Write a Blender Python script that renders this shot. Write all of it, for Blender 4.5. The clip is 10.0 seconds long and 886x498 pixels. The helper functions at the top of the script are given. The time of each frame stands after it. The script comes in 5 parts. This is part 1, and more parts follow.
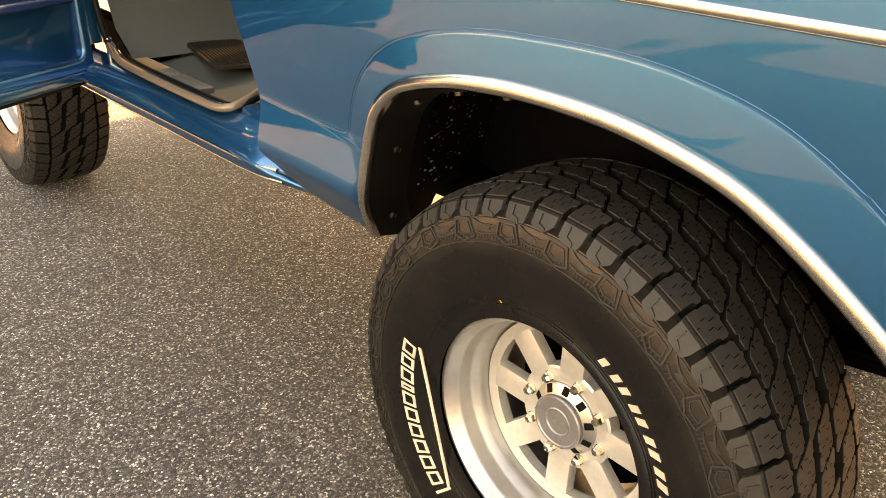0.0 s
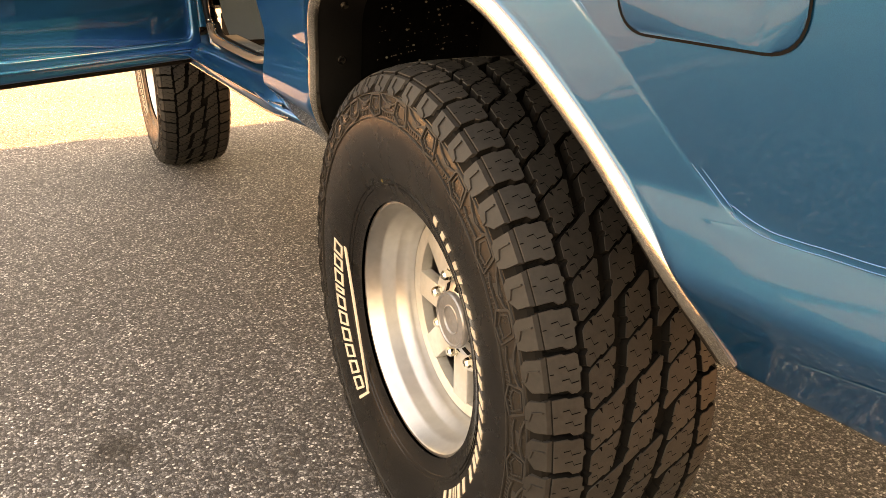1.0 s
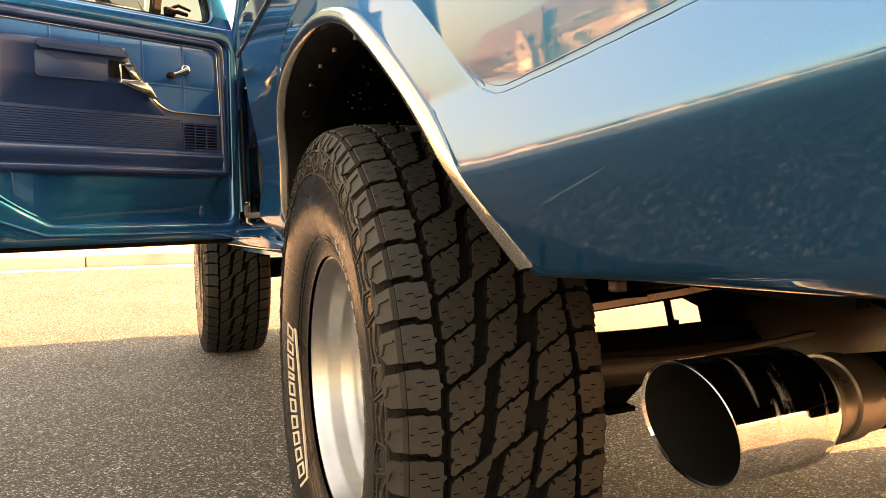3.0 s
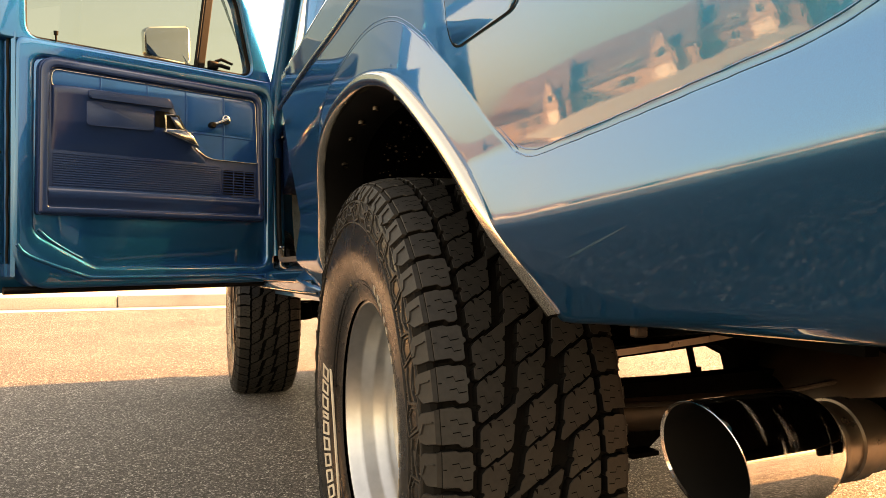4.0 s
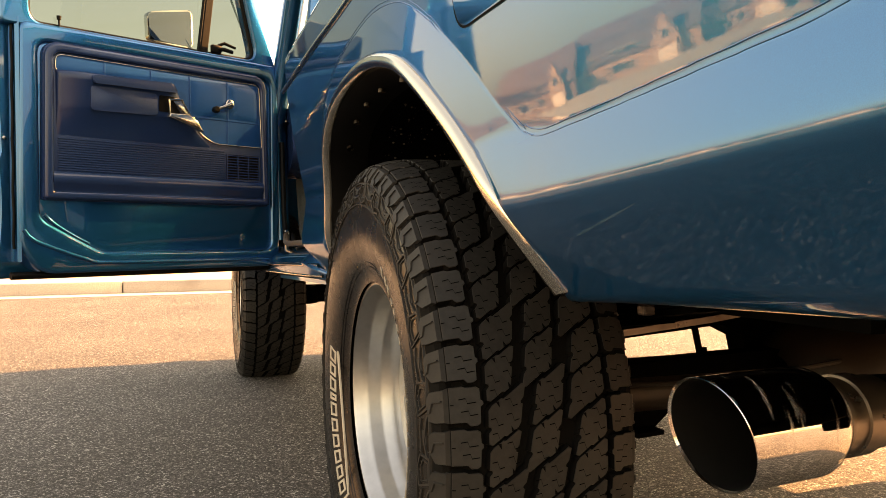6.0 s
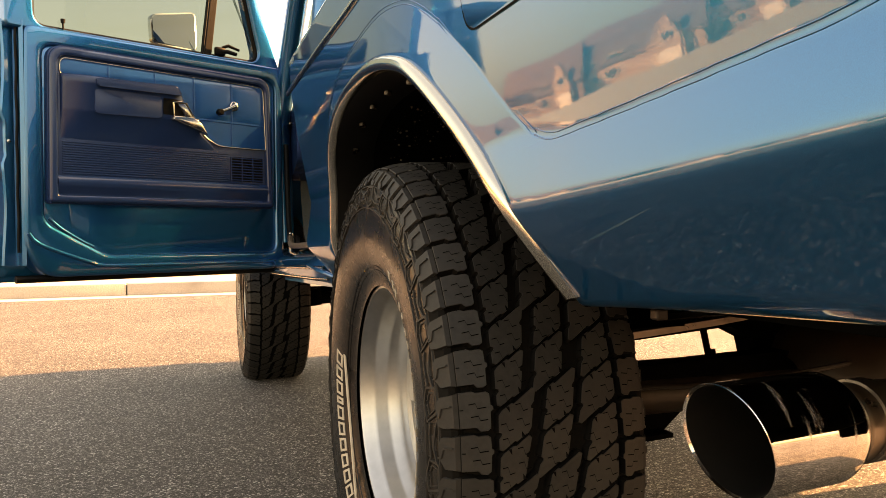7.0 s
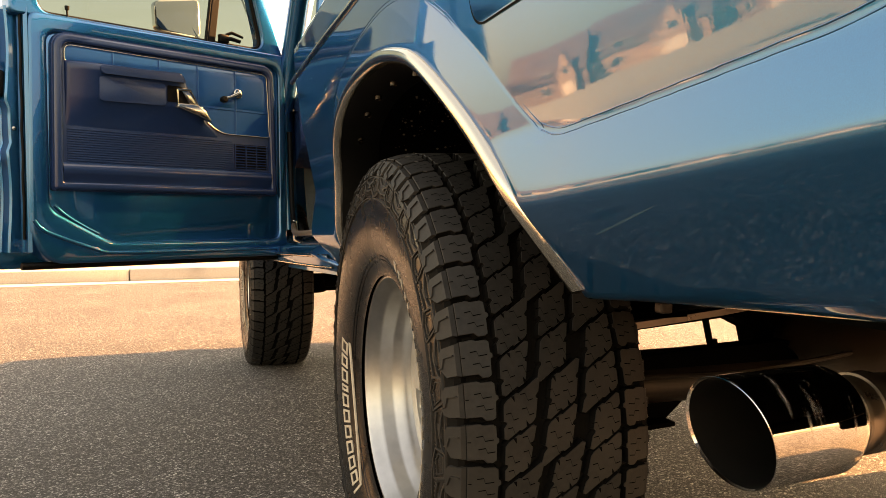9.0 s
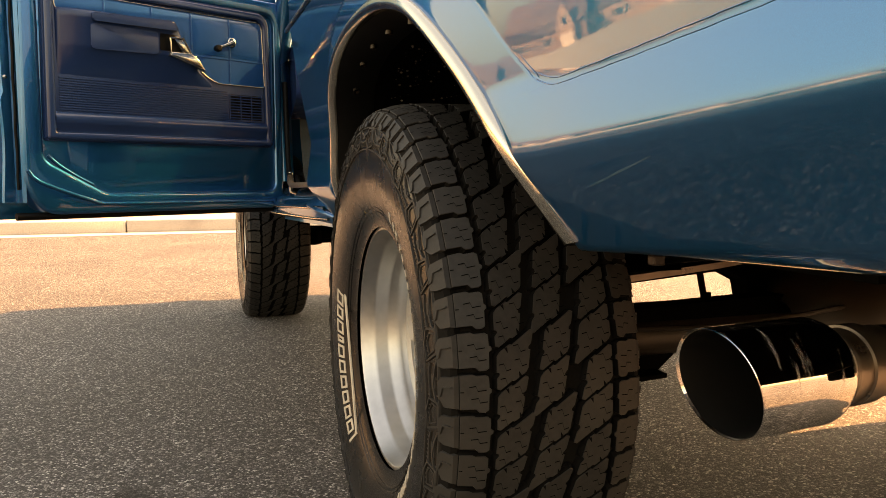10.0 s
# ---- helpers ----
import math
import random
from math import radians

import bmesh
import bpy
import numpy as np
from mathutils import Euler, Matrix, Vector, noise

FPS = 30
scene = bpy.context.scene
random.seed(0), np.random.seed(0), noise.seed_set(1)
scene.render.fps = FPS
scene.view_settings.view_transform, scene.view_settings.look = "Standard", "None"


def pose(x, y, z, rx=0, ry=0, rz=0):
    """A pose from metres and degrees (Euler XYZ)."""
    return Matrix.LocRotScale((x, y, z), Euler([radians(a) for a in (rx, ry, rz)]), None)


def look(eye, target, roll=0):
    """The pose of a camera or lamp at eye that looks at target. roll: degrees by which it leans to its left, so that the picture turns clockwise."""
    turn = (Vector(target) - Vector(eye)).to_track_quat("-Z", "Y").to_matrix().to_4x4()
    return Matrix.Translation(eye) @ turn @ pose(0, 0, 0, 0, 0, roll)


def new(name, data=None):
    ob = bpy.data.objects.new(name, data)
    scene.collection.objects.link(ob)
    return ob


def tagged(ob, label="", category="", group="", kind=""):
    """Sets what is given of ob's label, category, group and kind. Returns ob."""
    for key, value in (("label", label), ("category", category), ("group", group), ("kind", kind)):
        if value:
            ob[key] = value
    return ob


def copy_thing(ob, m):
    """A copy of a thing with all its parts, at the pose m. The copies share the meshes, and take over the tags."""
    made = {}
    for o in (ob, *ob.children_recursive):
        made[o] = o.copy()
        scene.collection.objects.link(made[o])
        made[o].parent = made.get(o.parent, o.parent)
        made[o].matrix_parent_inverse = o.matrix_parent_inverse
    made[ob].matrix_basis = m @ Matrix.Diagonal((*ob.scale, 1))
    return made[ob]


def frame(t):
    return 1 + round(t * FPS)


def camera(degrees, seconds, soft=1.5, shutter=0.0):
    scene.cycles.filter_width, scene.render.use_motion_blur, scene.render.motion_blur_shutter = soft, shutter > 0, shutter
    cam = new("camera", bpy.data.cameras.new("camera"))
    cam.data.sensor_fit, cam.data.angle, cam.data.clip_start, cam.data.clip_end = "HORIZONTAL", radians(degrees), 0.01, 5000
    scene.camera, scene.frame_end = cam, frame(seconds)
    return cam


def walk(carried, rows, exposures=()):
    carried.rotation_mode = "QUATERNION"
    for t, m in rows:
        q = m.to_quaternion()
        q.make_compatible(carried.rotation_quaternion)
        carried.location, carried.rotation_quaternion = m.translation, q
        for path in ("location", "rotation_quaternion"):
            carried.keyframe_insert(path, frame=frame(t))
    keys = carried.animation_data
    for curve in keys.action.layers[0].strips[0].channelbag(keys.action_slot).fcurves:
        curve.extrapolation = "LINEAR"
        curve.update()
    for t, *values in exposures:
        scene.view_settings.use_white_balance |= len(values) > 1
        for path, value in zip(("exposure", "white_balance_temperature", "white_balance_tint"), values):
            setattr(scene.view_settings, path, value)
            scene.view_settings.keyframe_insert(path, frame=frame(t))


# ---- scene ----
cam = camera(60.1, 10.0, soft=0.5)
PATH = [
    (0, (-0.759, -0.577, 1.186), (0.477, 0.716, 0.293), 2.6),
    (0.3, (-0.706, -0.74, 1.138), (0.426, 0.625, 0.212), 2.5),
    (0.5, (-0.62, -0.836, 1.079), (0.428, 0.602, 0.167), 2.0),
    (1, (-0.453, -0.968, 0.963), (0.401, 0.674, 0.205), 0.5),
    (1.5, (-0.322, -1.01, 0.76), (0.382, 0.793, 0.26), -0.4),
    (2, (-0.272, -1.064, 0.644), (0.397, 0.8, 0.36), -0.6),
    (2.5, (-0.252, -1.142, 0.649), (0.458, 0.713, 0.42), -1.1),
    (3, (-0.271, -1.182, 0.665), (0.444, 0.683, 0.56), -0.7),
    (3.2, (-0.285, -1.2, 0.666), (0.404, 0.677, 0.656), -0.5),
    (4.5, (-0.309, -1.247, 0.672), (0.345, 0.643, 0.686), 0.0),
    (5, (-0.314, -1.247, 0.667), (0.342, 0.642, 0.656), 0.1),
    (5.5, (-0.311, -1.247, 0.665), (0.343, 0.643, 0.638), -0.1),
    (7, (-0.316, -1.236, 0.67), (0.324, 0.658, 0.643), -0.6),
    (7.5, (-0.32, -1.234, 0.671), (0.317, 0.662, 0.652), -0.4),
    (8, (-0.323, -1.237, 0.671), (0.312, 0.659, 0.646), -0.5),
    (8.5, (-0.324, -1.239, 0.673), (0.31, 0.658, 0.638), -0.4),
    (9, (-0.325, -1.244, 0.677), (0.311, 0.651, 0.614), -0.4),
    (9.5, (-0.325, -1.247, 0.677), (0.312, 0.646, 0.567), -0.3),
    (10, (-0.32, -1.243, 0.675), (0.319, 0.644, 0.49), -0.1),
]
EXPOSURES = [(0.0, 3.90, 11300, 23), (1.5, 3.78, 12400, 30), (3.0, 3.37, 11700, 24), (5.0, 2.66, 10500, 22), (10.0, 2.66, 10400, 21)]
walk(cam, [(t, look(eye, target, roll)) for t, eye, target, roll in PATH], EXPOSURES)

# ---- world and sun ----
SUN_UP, SUN_AZ = radians(32), radians(82)        # azimuth from +y towards +x
world = bpy.data.worlds.new("sky")
scene.world = world
world.use_nodes = True
wn = world.node_tree
sky = wn.nodes.new("ShaderNodeTexSky")
sky.sky_type, sky.sun_disc = "NISHITA", False
sky.sun_elevation, sky.sun_rotation = SUN_UP, SUN_AZ
sky.air_density, sky.dust_density, sky.ozone_density = 2.0, 2.8, 1.0
haze = wn.nodes.new("ShaderNodeHueSaturation")
haze.inputs["Saturation"].default_value, haze.inputs["Hue"].default_value = 0.75, 0.498
wn.links.new(sky.outputs[0], haze.inputs["Color"])
wn.links.new(haze.outputs[0], wn.nodes["Background"].inputs[0])
wn.nodes["Background"].inputs[1].default_value = 0.095
sun = new("sun", bpy.data.lights.new("sun", "SUN"))
sun.data.energy, sun.data.angle, sun.data.color = 5.0, radians(0.5), (1.0, 0.565, 0.27)
sun.matrix_world = look((math.cos(SUN_UP) * math.sin(SUN_AZ) * 40, math.cos(SUN_UP) * math.cos(SUN_AZ) * 40, math.sin(SUN_UP) * 40), (0, 0, 0))


# ---- materials ----
def material(name, base, rough=0.5, metal=0.0, coat=0.0, spec=0.5, grain=0.0, grain_size=200.0, stain=0.0, stain_size=4.0,
             bump=0.0, bump_size=300.0, second=None, rough_var=0.0, random_tint=0.0):
    """A node material: base colour varied by a fine grain and by broad stains, with fine relief."""
    m = bpy.data.materials.new(name)
    m.use_nodes = True
    t = m.node_tree
    b = t.nodes["Principled BSDF"]
    b.inputs["Roughness"].default_value, b.inputs["Metallic"].default_value = rough, metal
    b.inputs["Coat Weight"].default_value, b.inputs["Coat Roughness"].default_value = coat, 0.02
    b.inputs["Specular IOR Level"].default_value = spec
    b.inputs["Base Color"].default_value = (*base, 1)
    co = t.nodes.new("ShaderNodeTexCoord")

    def noise_at(size, detail=3.0):
        n = t.nodes.new("ShaderNodeTexNoise")
        n.inputs["Scale"].default_value, n.inputs["Detail"].default_value = size, detail
        t.links.new(co.outputs["Object"], n.inputs["Vector"])
        return n

    def mixed(a, bcol, factor, lo, hi):
        r = t.nodes.new("ShaderNodeMapRange")
        r.inputs["From Min"].default_value, r.inputs["From Max"].default_value = lo, hi
        t.links.new(factor, r.inputs["Value"])
        x = t.nodes.new("ShaderNodeMix")
        x.data_type = "RGBA"
        t.links.new(r.outputs[0], x.inputs[0])
        for i, c in ((6, a), (7, bcol)):
            if isinstance(c, tuple):
                x.inputs[i].default_value = (*c, 1)
            else:
                t.links.new(c, x.inputs[i])
        return x.outputs[2]

    colour = base
    if grain:
        n = noise_at(grain_size)
        colour = mixed(tuple(c * (1 - grain) for c in base), tuple(min(1, c * (1 + grain)) for c in base), n.outputs["Fac"], 0.3, 0.7)
    if stain:
        n = noise_at(stain_size, 5.0)
        other = second or tuple(c * 0.5 for c in base)
        colour = mixed(colour, other, n.outputs["Fac"], 0.62 - 0.25 * stain, 0.78)
    if colour is not base:
        t.links.new(colour, b.inputs["Base Color"])
    if rough_var:
        n = noise_at(stain_size * 3, 4.0)
        r = t.nodes.new("ShaderNodeMapRange")
        r.inputs["To Min"].default_value, r.inputs["To Max"].default_value = max(0.0, rough - rough_var), rough + rough_var
        t.links.new(n.outputs["Fac"], r.inputs["Value"])
        t.links.new(r.outputs[0], b.inputs["Roughness"])
    if bump:
        n = noise_at(bump_size)
        bp = t.nodes.new("ShaderNodeBump")
        bp.inputs["Strength"].default_value, bp.inputs["Distance"].default_value = bump, 0.002
        t.links.new(n.outputs["Fac"], bp.inputs["Height"])
        t.links.new(bp.outputs[0], b.inputs["Normal"])
    return m


PAINT = material("blue_paint", (0.0004, 0.118, 0.284), 0.30, 0.82, 1.0, spec=0.1, grain=0.12, grain_size=1500, stain=0.2, stain_size=1.5, second=(0.0004, 0.109, 0.263), bump=0.008, bump_size=240)
paint_b = PAINT.node_tree.nodes["Principled BSDF"]
paint_b.inputs["Coat IOR"].default_value, paint_b.inputs["Coat Roughness"].default_value = 1.60, 0.024
paint_b.inputs["Specular Tint"].default_value = (0.03, 0.46, 0.80, 1)
PAINT.node_tree.links.new(paint_b.inputs["Normal"].links[0].from_socket, paint_b.inputs["Coat Normal"])
# Paler than the body paint: a reflected glint put into colour.
GLINT_PAINT = material("pale_glint_paint", (0.045, 0.12, 0.20), 0.5, 0.35, spec=0.1, stain=0.6, stain_size=60, second=(0.015, 0.09, 0.17))
HUB = material("dull_hub_cap", (0.26, 0.26, 0.27), 0.42, 0.75, grain=0.1, grain_size=150, stain=0.4, stain_size=30, second=(0.2, 0.19, 0.18), rough_var=0.08)
YELLOW = material("yellow_paint_mark", (0.5, 0.32, 0.05), 0.7)
CHROME = material("chrome", (0.62, 0.57, 0.48), 0.15, 1.0, rough_var=0.05, stain_size=8)
ALLOY = material("polished_wheel", (0.47, 0.465, 0.455), 0.38, 1.0, grain=0.06, grain_size=60, rough_var=0.08, stain_size=5, bump=0.03, bump_size=500)
SATIN = material("satin_spoke_metal", (0.54, 0.525, 0.50), 0.48, 0.7, grain=0.06, grain_size=90, stain=0.3, stain_size=18, second=(0.47, 0.45, 0.42), rough_var=0.06, bump=0.03, bump_size=400)
RUBBER = material("tyre_rubber", (0.0128, 0.0120, 0.0114), 0.58, spec=0.35, grain=0.25, grain_size=120, stain=0.5, stain_size=9, second=(0.027, 0.0240, 0.0212), bump=0.12, bump_size=900)
# Darker than the tread: the shade in the grooves is put into this colour.
GROOVE_SHADE = material("shaded_groove_rubber", (0.005, 0.0045, 0.004), 0.85, spec=0.1)
SIDE_RUBBER = material("sidewall_rubber", (0.0040, 0.0036, 0.0033), 0.27, spec=0.34, stain=0.5, stain_size=6, second=(0.010, 0.0085, 0.007), rough_var=0.06, bump=0.04, bump_size=700)
# road dust lies on the bulge of the sidewall, in a ring that the noise breaks up
sw_t = SIDE_RUBBER.node_tree
sw_b = sw_t.nodes["Principled BSDF"]
sw_co, sw_flat, sw_len, sw_n, sw_add, sw_r, sw_mix = (sw_t.nodes.new(k) for k in ("ShaderNodeTexCoord", "ShaderNodeVectorMath", "ShaderNodeVectorMath", "ShaderNodeTexNoise", "ShaderNodeMath", "ShaderNodeMapRange", "ShaderNodeMix"))
sw_flat.operation, sw_len.operation, sw_add.operation, sw_mix.data_type = "MULTIPLY", "LENGTH", "MULTIPLY_ADD", "RGBA"
sw_flat.inputs[1].default_value = (0, 1, 1)
sw_n.inputs["Scale"].default_value, sw_n.inputs["Detail"].default_value = 14.0, 6.0
sw_add.inputs[1].default_value = 0.035
sw_r.inputs["From Min"].default_value, sw_r.inputs["From Max"].default_value = 0.332, 0.368
sw_r.inputs["To Max"].default_value = 0.85
sw_mix.inputs[7].default_value = (0.019, 0.0150, 0.0117, 1)
sw_t.links.new(sw_co.outputs["Object"], sw_flat.inputs[0])
sw_t.links.new(sw_flat.outputs[0], sw_len.inputs[0])
sw_t.links.new(sw_co.outputs["Object"], sw_n.inputs["Vector"])
sw_t.links.new(sw_n.outputs["Fac"], sw_add.inputs[0])
sw_t.links.new(sw_len.outputs["Value"], sw_add.inputs[2])
sw_t.links.new(sw_add.outputs[0], sw_r.inputs["Value"])
sw_t.links.new(sw_r.outputs[0], sw_mix.inputs[0])
sw_t.links.new(sw_b.inputs["Base Color"].links[0].from_socket, sw_mix.inputs[6])
sw_t.links.new(sw_mix.outputs[2], sw_b.inputs["Base Color"])
# Black of the narrow cuts in the tread: their shade, painted on flat.
SLIT_SHADE = material("painted_tread_slit", (0.003, 0.003, 0.003), 0.95, spec=0.05)
WHITE_RUBBER = material("white_lettering", (0.48, 0.41, 0.33), 0.7, spec=0.2, stain=0.5, stain_size=40, second=(0.36, 0.30, 0.24))
BLACK = material("black_plastic", (0.003, 0.003, 0.003), 0.5, spec=0.12, grain=0.2, bump=0.05)
WELL = material("wheel_well_liner", (0.003, 0.003, 0.003), 0.9, spec=0.05, grain=0.3, grain_size=40)
SPECK = material("undercoat_speck", (0.13, 0.12, 0.105), 0.6)
# Base colour near zero: the shade under the body is put into it.
FRAME = material("shaded_underbody", (0.0010, 0.0010, 0.0009), 0.8, spec=0.02, stain=0.5, stain_size=7, second=(0.003, 0.0023, 0.0016), bump=0.2, bump_size=120)
RUST = material("axle_steel", (0.026, 0.018, 0.013), 0.45, 0.4, stain=0.6, stain_size=12, second=(0.045, 0.027, 0.015), bump=0.2, bump_size=90)
BOLT = material("dull_bolt", (0.05, 0.045, 0.04), 0.4, 0.8)
TIP = material("polished_exhaust", (0.74, 0.68, 0.62), 0.045, 1.0, stain=0.35, stain_size=14, second=(0.45, 0.42, 0.39), rough_var=0.03)
tip_t = TIP.node_tree
tip_b = tip_t.nodes["Principled BSDF"]
tip_co, tip_map, tip_n, tip_r, tip_m = (tip_t.nodes.new(k) for k in ("ShaderNodeTexCoord", "ShaderNodeMapping", "ShaderNodeTexNoise", "ShaderNodeMapRange", "ShaderNodeMapRange"))
tip_map.inputs["Scale"].default_value = (90, 12, 12)         # streaks of dried splashes run round the tip
tip_n.inputs["Scale"].default_value, tip_n.inputs["Detail"].default_value = 1.0, 5.0
tip_r.inputs["From Min"].default_value, tip_r.inputs["From Max"].default_value = 0.55, 0.80
tip_r.inputs["To Min"].default_value, tip_r.inputs["To Max"].default_value = 0.035, 0.5
tip_m.inputs["From Min"].default_value, tip_m.inputs["From Max"].default_value = 0.57, 0.88
tip_m.inputs["To Min"].default_value, tip_m.inputs["To Max"].default_value = 1.0, 0.45
tip_t.links.new(tip_co.outputs["Object"], tip_map.inputs[0])
tip_t.links.new(tip_map.outputs[0], tip_n.inputs["Vector"])
tip_t.links.new(tip_n.outputs["Fac"], tip_r.inputs["Value"])
tip_t.links.new(tip_n.outputs["Fac"], tip_m.inputs["Value"])
tip_t.links.new(tip_r.outputs[0], tip_b.inputs["Roughness"])
tip_t.links.new(tip_m.outputs[0], tip_b.inputs["Metallic"])
PIPE = material("browned_pipe_steel", (0.22, 0.17, 0.13), 0.3, 0.9, stain=0.5, stain_size=20, second=(0.1, 0.07, 0.05), rough_var=0.1)
TIP_INSIDE = material("sooty_tip_steel", (0.012, 0.011, 0.010), 0.42, 0.3, spec=0.3, stain=0.5, stain_size=30, second=(0.005, 0.005, 0.005))
# Flat black for gaps and recesses: holds their shade as colour.
RECESS_SHADE = material("recess_shade", (0.004, 0.004, 0.004), 0.9, spec=0.1)
TRIM = material("navy_vinyl", (0.0075, 0.026, 0.085), 0.27, spec=0.45, grain=0.1, grain_size=300, bump=0.08, bump_size=1400)
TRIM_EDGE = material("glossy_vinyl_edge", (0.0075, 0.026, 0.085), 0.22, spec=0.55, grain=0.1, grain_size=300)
TRIM_BLUE = material("blue_vinyl_insert", (0.001, 0.062, 0.215), 0.33, spec=0.25, stain=0.3, stain_size=6, second=(0.001, 0.036, 0.12), bump=0.06, bump_size=900)
GLASSY = bpy.data.materials.new("tinted_glass")
GLASSY.use_nodes = True
g_t = GLASSY.node_tree
g_t.nodes.remove(g_t.nodes["Principled BSDF"])
g_mix, g_tr, g_gl, g_fr = (g_t.nodes.new(k) for k in ("ShaderNodeMixShader", "ShaderNodeBsdfTransparent", "ShaderNodeBsdfGlossy", "ShaderNodeFresnel"))
g_tr.inputs[0].default_value = (0.21, 0.25, 0.235, 1)
g_gl.inputs["Roughness"].default_value = 0.0
g_t.links.new(g_fr.outputs[0], g_mix.inputs[0])
g_t.links.new(g_tr.outputs[0], g_mix.inputs[1])
g_t.links.new(g_gl.outputs[0], g_mix.inputs[2])
g_t.links.new(g_mix.outputs[0], g_t.nodes["Material Output"].inputs[0])
# Darker tint made up for the unseen far window, to cut the sun.
SUN_CUT_GLASS = GLASSY.copy()
SUN_CUT_GLASS.name = "sun_cut_glass"
SUN_CUT_GLASS.node_tree.nodes["Transparent BSDF"].inputs[0].default_value = (0.05, 0.056, 0.054, 1)
# The tan holds the sunlit reflection on the sill plate's edge.
REFLECTED_TAN = material("reflected_tan_strip", (0.21, 0.155, 0.115), 0.36, 0.35, spec=0.4, stain=0.5, stain_size=14, second=(0.12, 0.085, 0.06), rough_var=0.08)
CARPET = material("grey_carpet", (0.065, 0.074, 0.070), 0.95, grain=0.4, grain_size=350, bump=0.4, bump_size=500)
MAT = material("rubber_floor_mat", (0.022, 0.018, 0.015), 0.9, spec=0.1, grain=0.2)
SCUFF = material("aluminium_scuff_plate", (0.16, 0.155, 0.145), 0.42, 0.6, spec=0.3, stain=0.5, stain_size=15, second=(0.09, 0.08, 0.07))
CONCRETE = material("kerb_concrete", (0.36, 0.33, 0.29), 0.85, grain=0.15, grain_size=60, stain=0.4, stain_size=2, second=(0.27, 0.24, 0.21), bump=0.3, bump_size=80)
SIDEWALK = material("sidewalk_concrete", (0.42, 0.39, 0.34), 0.85, grain=0.12, grain_size=50, stain=0.4, stain_size=0.6, second=(0.34, 0.31, 0.27), bump=0.3, bump_size=60)
LAWN = material("dry_lawn", (0.50, 0.45, 0.34), 0.9, grain=0.2, grain_size=6, stain=0.5, stain_size=0.3, second=(0.42, 0.38, 0.27), bump=0.5, bump_size=30)
BRICK = material("brown_brick", (0.27, 0.19, 0.13), 0.85, grain=0.25, grain_size=6, stain=0.4, stain_size=0.8)
SIDING = material("tan_siding", (0.42, 0.31, 0.21), 0.8, grain=0.12, grain_size=3, stain=0.3, stain_size=0.5)
SHINGLE = material("brown_shingles", (0.16, 0.115, 0.09), 0.9, grain=0.3, grain_size=5, stain=0.4, stain_size=0.6, bump=0.4, bump_size=12)
WOOD_WHITE = material("white_painted_wood", (0.74, 0.71, 0.66), 0.6, grain=0.05, grain_size=10, stain=0.2, stain_size=2, second=(0.6, 0.57, 0.52))
BARK = material("grey_bark", (0.13, 0.1, 0.075), 0.9, grain=0.3, grain_size=20, bump=0.5, bump_size=25)
LEAF = material("autumn_leaves", (0.20, 0.115, 0.055), 0.75, grain=0.4, grain_size=3)


